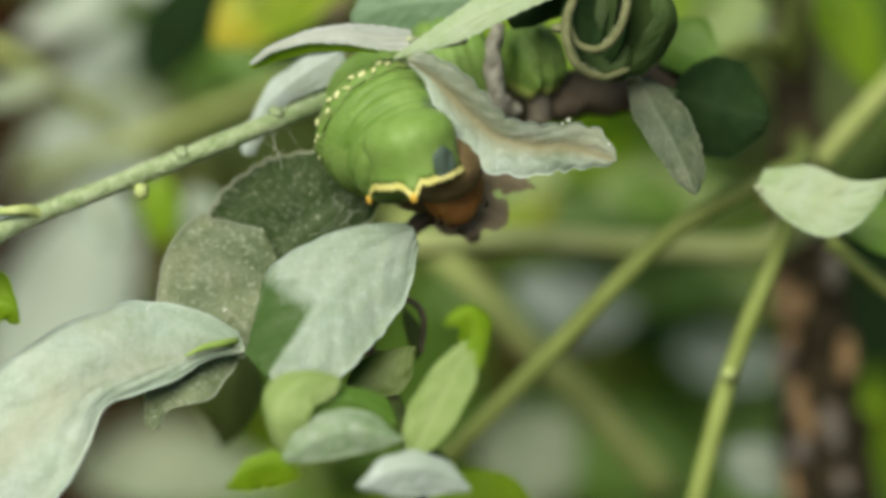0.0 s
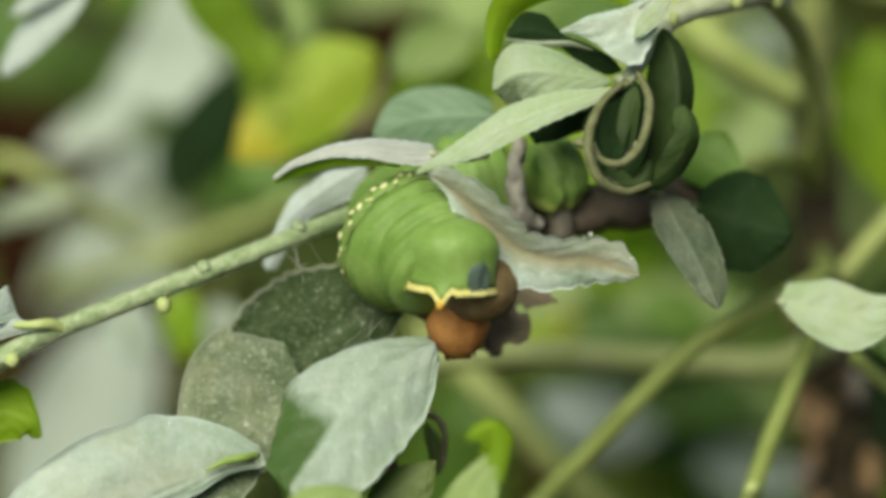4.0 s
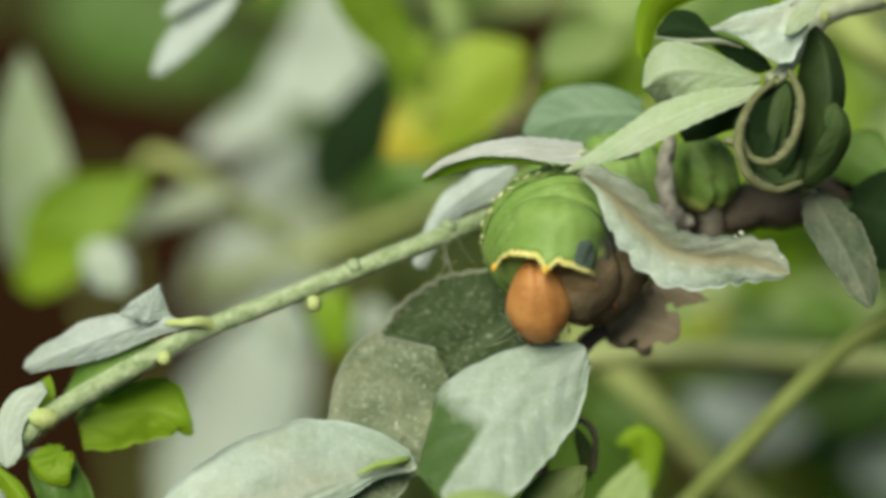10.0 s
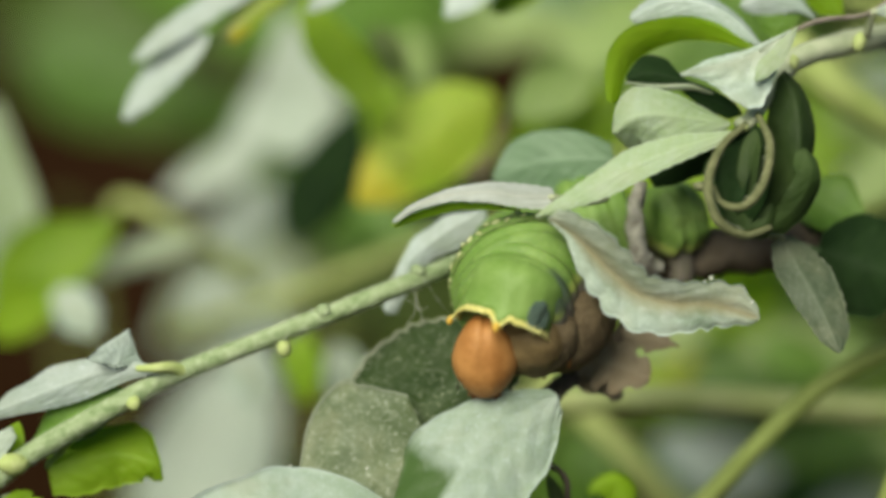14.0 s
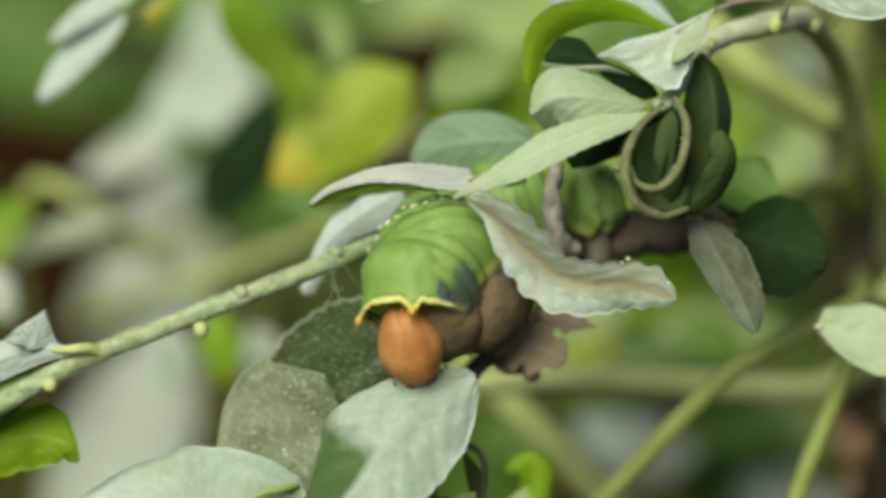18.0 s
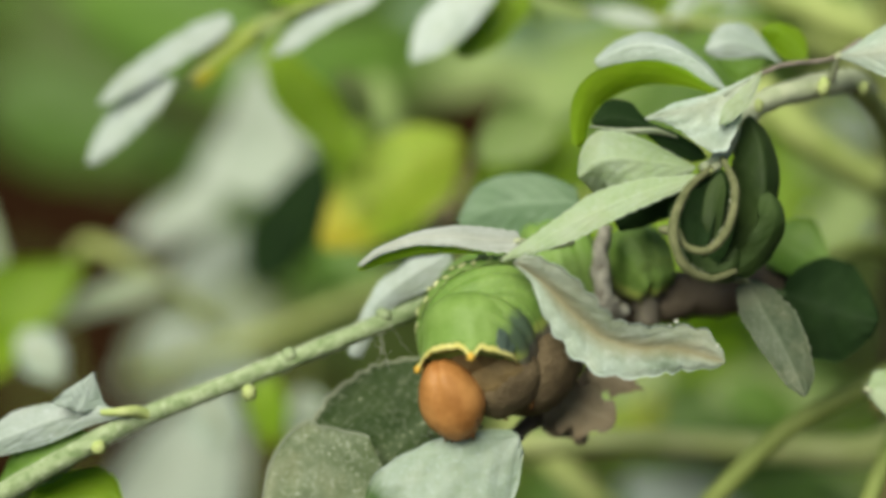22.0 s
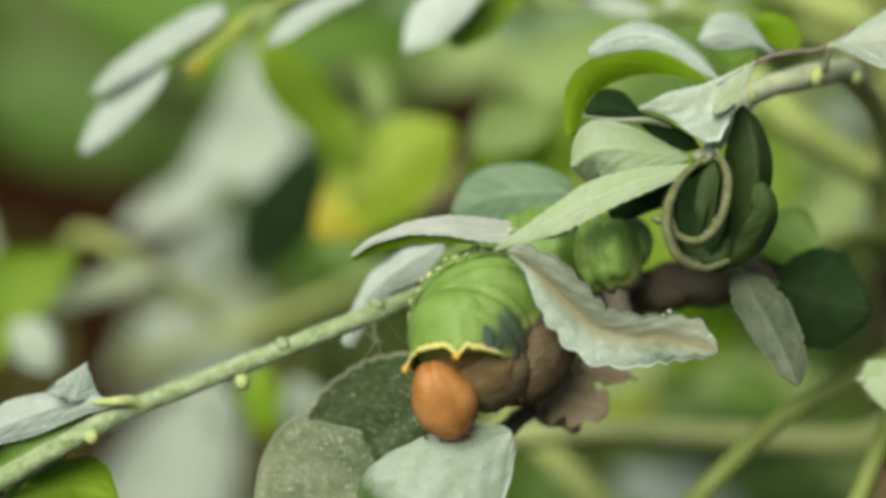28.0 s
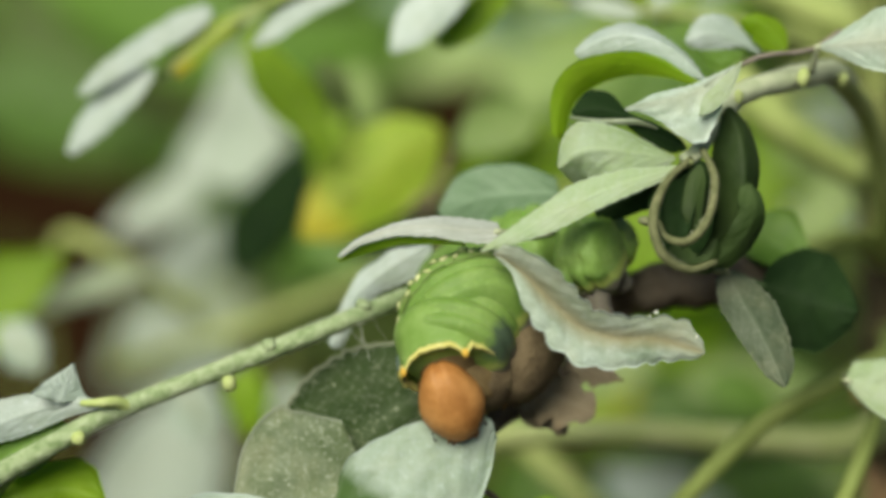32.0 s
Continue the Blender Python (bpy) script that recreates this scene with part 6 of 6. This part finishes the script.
    for sgn in (-1, 1):
        p, out, side = on_ring(sgn * 84, 3.2, 0.35)
        v, f = pebble(p, [(1.15, 0, 0), side * 0.95, out * 0.2], 10, 16)
        local_part("flank_mark", [q * (1 + 0.05 * noise.noise(q * 1800)) for q in v], f, SLATE, parts["t1"], "slate-blue blotch on the flank")
    v, f = pebble((0.1, 0, -0.5), [(2.1, 0, 0), (0, 2.75, 0), (0, 0, 2.6)], 14, 28)
    local_part("neck", [q * (1 + 0.04 * noise.noise(q * 1500)) for q in v], f, NECK, parts["t1"], "wrinkled dark brown neck fold")
    # jointed true legs under the thorax
    for key, x, r in (("t3", 2.4, 5.4), ("t2", 1.6, 4.6), ("t1", 1.0, 3.2)):
        for sgn in (-1, 1):
            a = Vector((x, sgn * 1.0, -r * 0.9)) * 0.001
            b = Vector((x + 0.5, sgn * 1.5, -r * 0.9 - 0.8)) * 0.001
            c = Vector((x + 0.9, sgn * 1.1, -r * 0.9 - 1.6)) * 0.001
            v, f = tube_data([a, b, c], [0.0005, 0.00036, 0.0001], 8, 4)
            local_part("leg", v, f, LEG, parts[key], "short amber leg")
    for key, r in (("r1", 4.1), ("r2", 3.3)):
        for sgn in (-1, 1):
            v, f = tube_data([Vector((0, sgn * 0.0012, -r * 0.00065)), Vector((0, sgn * 0.0018, -r * 0.00065 - 0.001)), Vector((0.0001, sgn * 0.002, -r * 0.00065 - 0.0018))], [0.0011, 0.0009, 0.001], 10, 4)
            local_part("proleg", v, f, SKIN, parts[key])
    # head: two rounded lobes with a seam, short mouthparts and side eyes
    verts, faces = [], []
    nr, ns = 20, 32
    for i in range(nr + 1):
        th = math.pi * i / nr
        for k in range(ns):
            a = 2 * math.pi * k / ns
            d = Vector((math.sin(th) * math.cos(a), math.sin(th) * math.sin(a), math.cos(th)))
            seam = math.exp(-(d.y / 0.10) ** 2) * max(0.0, d.z * 0.7 + d.x * 0.7)
            r = 2.32 * (1 - 0.10 * seam) * (1 + 0.02 * noise.noise(d * 3))
            low = max(0.0, -d.z) + 0.8 * max(0.0, d.z - 0.2)
            verts.append(Vector((d.x * r * 0.95, d.y * r * (1 - 0.2 * low), d.z * r * (1.62 if d.z > 0 else 1.1))) * 0.001)
    for i in range(nr):
        for k in range(ns):
            j = (k + 1) % ns
            faces.append((i * ns + k, (i + 1) * ns + k, (i + 1) * ns + j, i * ns + j))
    head = local_part("head", verts, faces, HEAD, root, "smooth orange-brown head capsule")
    parts["head"] = head
    for sgn in (-1, 1):
        for k in range(5):
            a = radians(-50 + 22 * k)
            p = Vector((math.cos(a) * 1.4 + 0.3, sgn * 1.86, -1.0 + math.sin(a) * 0.5))
            v, f = pebble(p, [(0.09, 0, 0), (0, 0.09, 0), (0, 0, 0.09)], 4, 6)
            local_part("eye_spot", v, f, DARK_EYE, head)
        v, f = pebble((0.95, sgn * 0.42, -1.9), [(0.42, 0, 0), (0, 0.42, 0), (0, 0, 0.34)])
        local_part("mandible", v, f, MOUTH, head, "dark reddish jaw")
        v, f = tube_data([Vector((0.0007, sgn * 0.0008, -0.0020)), Vector((0.0009, sgn * 0.0008, -0.0024))], [0.0002, 0.0001], 6, 3)
        local_part("palp", v, f, MOUTH, head)
        v, f = tube_data([Vector((0.0010, sgn * 0.0010, -0.0017)), Vector((0.0012, sgn * 0.0011, -0.0020))], [0.00015, 0.00007], 6, 2)
        local_part("antenna", v, f, LEG, head)
    v, f = pebble((1.38, 0, -1.15), [(0.28, 0, -0.16), (0, 0.62, 0), (-0.15, 0, 0.7)])
    local_part("face_plate", v, f, HEAD, head, "small triangular plate over the mouth")
    v, f = pebble((1.2, 0, -1.65), [(0.36, 0, 0), (0, 0.5, 0), (0, 0, 0.28)])
    local_part("upper_lip", v, f, MOUTH, head, "dark reddish lip")
    return root, parts


caterpillar, rings = make_caterpillar()


def ring_pose(at, ahead, back_way):
    x = Vector(ahead).normalized()
    z = (Vector(back_way) - x * Vector(back_way).dot(x)).normalized()
    m = Matrix((x, z.cross(x), z)).transposed().to_4x4()
    m.translation = Vector(at)
    return m


# ---- what moves ----
def motions():
    """The caterpillar swings its thorax and head while it feeds; the spray under it sways."""
    lean = PLAN.to_3x3()
    home = caterpillar.location.copy()

    def world(p):
        return V(p) - home

    # seconds, middle between the horns (x, z), slant of the line through them, their apparent distance, head (x, z)
    feeding = (
        (0, 1.95, -6.28, 4, 3.1, 6.52, -5.42),
        (0.5, 2.51, -5.86, 3, 3.7, 6.7, -6.17),
        (1, 2.2, -6.26, -16, 3.6, 7.37, -6.58),
        (1.5, 2.94, -6.15, -22, 3.4, 6.94, -7),
        (2, 2.17, -6.24, -20, 3.2, 6.4, -6.9),
        (2.5, 2.61, -6.36, -11, 3.5, 6.46, -7.5),
        (3.5, 2.38, -6.09, -12, 2.8, 5.69, -7.27),
        (5.5, 3.28, -2.38, 12, 4.3, 3.63, -5.65),
        (6, 2.01, -2.63, 17, 5, 2.45, -5.31),
        (6.5, 1.91, -2.2, 15, 4.4, 2.5, -5.6),
        (7, 1.31, -2.4, 15, 4.5, 2.15, -6),
        (7.5, 0.69, -3.28, 17, 4.6, 1.19, -6.98),
        (9, -0.8, -3.46, 2, 3, 0.32, -6.04),
        (9.5, -0.94, -3.8, -4, 3.1, 0.61, -6.44),
        (10, -1.09, -3.34, -2, 3.6, 0.03, -6.11),
        (10.5, -1.2, -3.97, 3, 3.7, 0.16, -6.21),
        (11.5, -1.08, -3.26, 20, 3.7, 0.57, -6.52),
        (12, -1.32, -3.98, 19, 3.8, 0.18, -7.54),
        (12.5, -1.87, -4.15, 15, 3.3, -1.44, -7.61),
        (13.5, -2.3, -3.69, -2, 3.3, -1.91, -6.56),
        (14.5, -2.25, -4.3, -10, 3.3, -1.43, -6.94),
        (16.5, -3.95, -4.02, -4, 2.8, -3.62, -7.04),
        (17, -3.71, -4.04, 2, 3.3, -4.01, -7.7),
        (17.5, -3.56, -4.72, 14, 3.3, -2.65, -7.84),
        (18, -2.6, -4.77, 12, 3.9, -1.01, -7.31),
        (18.5, -0.62, -5.04, 33, 4.8, 0.69, -6.76),
        (19.5, 2.1, -4.49, 58, 5.5, 3.57, -5.67),
        (20, 2.09, -3.42, 43, 4.7, 3.6, -5.51),
        (20.5, 0.91, -3.44, 31, 4.5, 2.37, -5.88),
        (21, -0.53, -3.62, 25, 4.5, 0.54, -6.25),
        (22, -1.86, -3.73, 14, 3.9, -1.43, -6.75),
        (22.5, -1.4, -4.1, 23, 4.3, -0.19, -7.07),
        (23, -0.83, -3.67, 23, 4.4, 0.63, -6.59),
        (24, 1.03, -3.68, 44, 4.5, 3.12, -5.44),
        (24.5, 0.8, -3.84, 42, 4.6, 3.18, -5.5),
        (25, 0.22, -3.34, 39, 4.7, 2.65, -5.63),
        (25.5, -0.22, -3.77, 38, 4.9, 2.31, -5.86),
        (27.5, -2.21, -4.29, 17, 3.7, -1.1, -7.65),
        (28, -2.3, -4.39, 16, 3.8, -1.43, -7.46),
        (28.5, -1.94, -4.23, 27, 3.9, -0.7, -7.37),
        (29, -1.56, -4.28, 25, 4.2, -0.25, -6.99),
        (30, -0.48, -3.68, 34, 4.8, 1.74, -5.77),
        (30.5, -0.42, -3.45, 32, 4.8, 1.99, -5.83),
        (32, -1.15, -4.35, 18, 4.6, -0.06, -7.49),
    )
    keys = {k: [] for k in rings}
    for t, mx, mz, slant, span, hx, hz in feeding:
        pull = min(1.0, max(0.0, (t - 25.0) / 4.0))
        pull = pull * pull * (3 - 2 * pull)
        hind = [Vector((12.6, 10.5, 4.3)), Vector((12.18, 6.0, 3.47)), Vector((6.52, 7, 2.89)), Vector((1.73, 4.2, 0.54))]
        ahead_hind = [Vector((11.10, 3.6, 4.15)), Vector((9.90, 0.2, 3.25)), Vector((6.1, 7, 3.18)), Vector((1.73, 4, 0.62))]
        h = [a.lerp(b, pull) for a, b in zip(hind, ahead_hind)]
        lens = Vector((0, -1, 0))
        across = Vector((math.cos(radians(slant)), 0, math.sin(radians(slant))))
        down = Vector((across.z, 0, -across.x))
        horns, face = Vector((mx, -7.0, mz)), Vector((hx, -4.6, hz))
        turned = min(0.9, math.acos(min(1.0, span / 4.8)))
        goal = Vector((mx, -5.0, mz)) + down * 1.2
        mid = Vector((1.37, -1, -1.09)) + (goal - Vector((0.24, -4, -4.71))) * 0.10
        back_way = Vector((-0.68, -0.5, 0.5))
        fore = (goal - mid).normalized()
        keys["t3"].append((t, ring_pose(world(mid), lean @ (fore * 0.8 + Vector((0.62, -0.75, -0.22))), lean @ back_way)))
        offset = max(-1.0, min(1.0, (face - horns).dot(across) / 2.5))
        side = across * math.cos(turned) + lens * math.sin(turned)
        ahead = down + lens * (0.62 - 0.4 * max(0.0, offset)) + across * 0.8 * max(0.0, offset - 0.4)
        ahead = (ahead - side * ahead.dot(side)).normalized()
        dorsal = ahead.cross(side)
        hub = horns - ahead * 2.2 - dorsal * 2.75
        keys["t1"].append((t, ring_pose(world(hub), lean @ ahead, lean @ dorsal)))
        keys["t2"].append((t, ring_pose(world(mid.lerp(hub, 0.5)), lean @ ((hub - mid).normalized() + ahead * 0.5), lean @ (dorsal + back_way))))
        nose = lens * 0.8 + down * 0.45 + across * (offset * 0.7 - math.sin(turned) * 0.35)
        aside = max(0.0, offset - 0.6) / 0.4
        keys["head"].append((t, ring_pose(world(face - down * -0.45 * aside + across * (0.2 - 0.5 * aside) - lens * 3.6 * aside), lean @ nose, lean @ (across * -0.3 * offset - down))))
        keys["a1"].append((t, ring_pose(world(h[3]), lean @ ((mid - h[2]).normalized()), lean @ back_way)))
        up = Vector((-0.1, -0.55, 0.8))
        keys["r1"].append((t, ring_pose(world(h[2]), lean @ (h[3] - h[1]), lean @ up)))
        keys["r2"].append((t, ring_pose(world(h[1]), lean @ (h[2] - h[0]), lean @ up)))
        keys["r3"].append((t, ring_pose(world(h[0]), lean @ (h[1] - h[0]), lean @ up)))
    for key, rows in keys.items():
        walk(rings[key], rows)
    rest = low_spray_branch.location.copy()
    sway = ((0, -0.1, 0.45), (3, -0.2, 0.65), (6, -0.1, -0.1), (9, -0.1, 0.05), (13, 0, -0.15), (16.5, 0.05, 0), (19, 0, 0), (21, -0.15, 0.1), (23, -0.35, 0.1),
            (25, -0.4, -0.2), (28, -0.3, -0.3), (29, -0.45, 0.3), (30, -0.7, 0.4), (32, -0.75, 0.5))
    walk(low_spray_branch, [(t, Matrix.Translation(rest + lean @ Vector((x * 0.001, 0, z * 0.001)))) for t, x, z in sway])


motions()
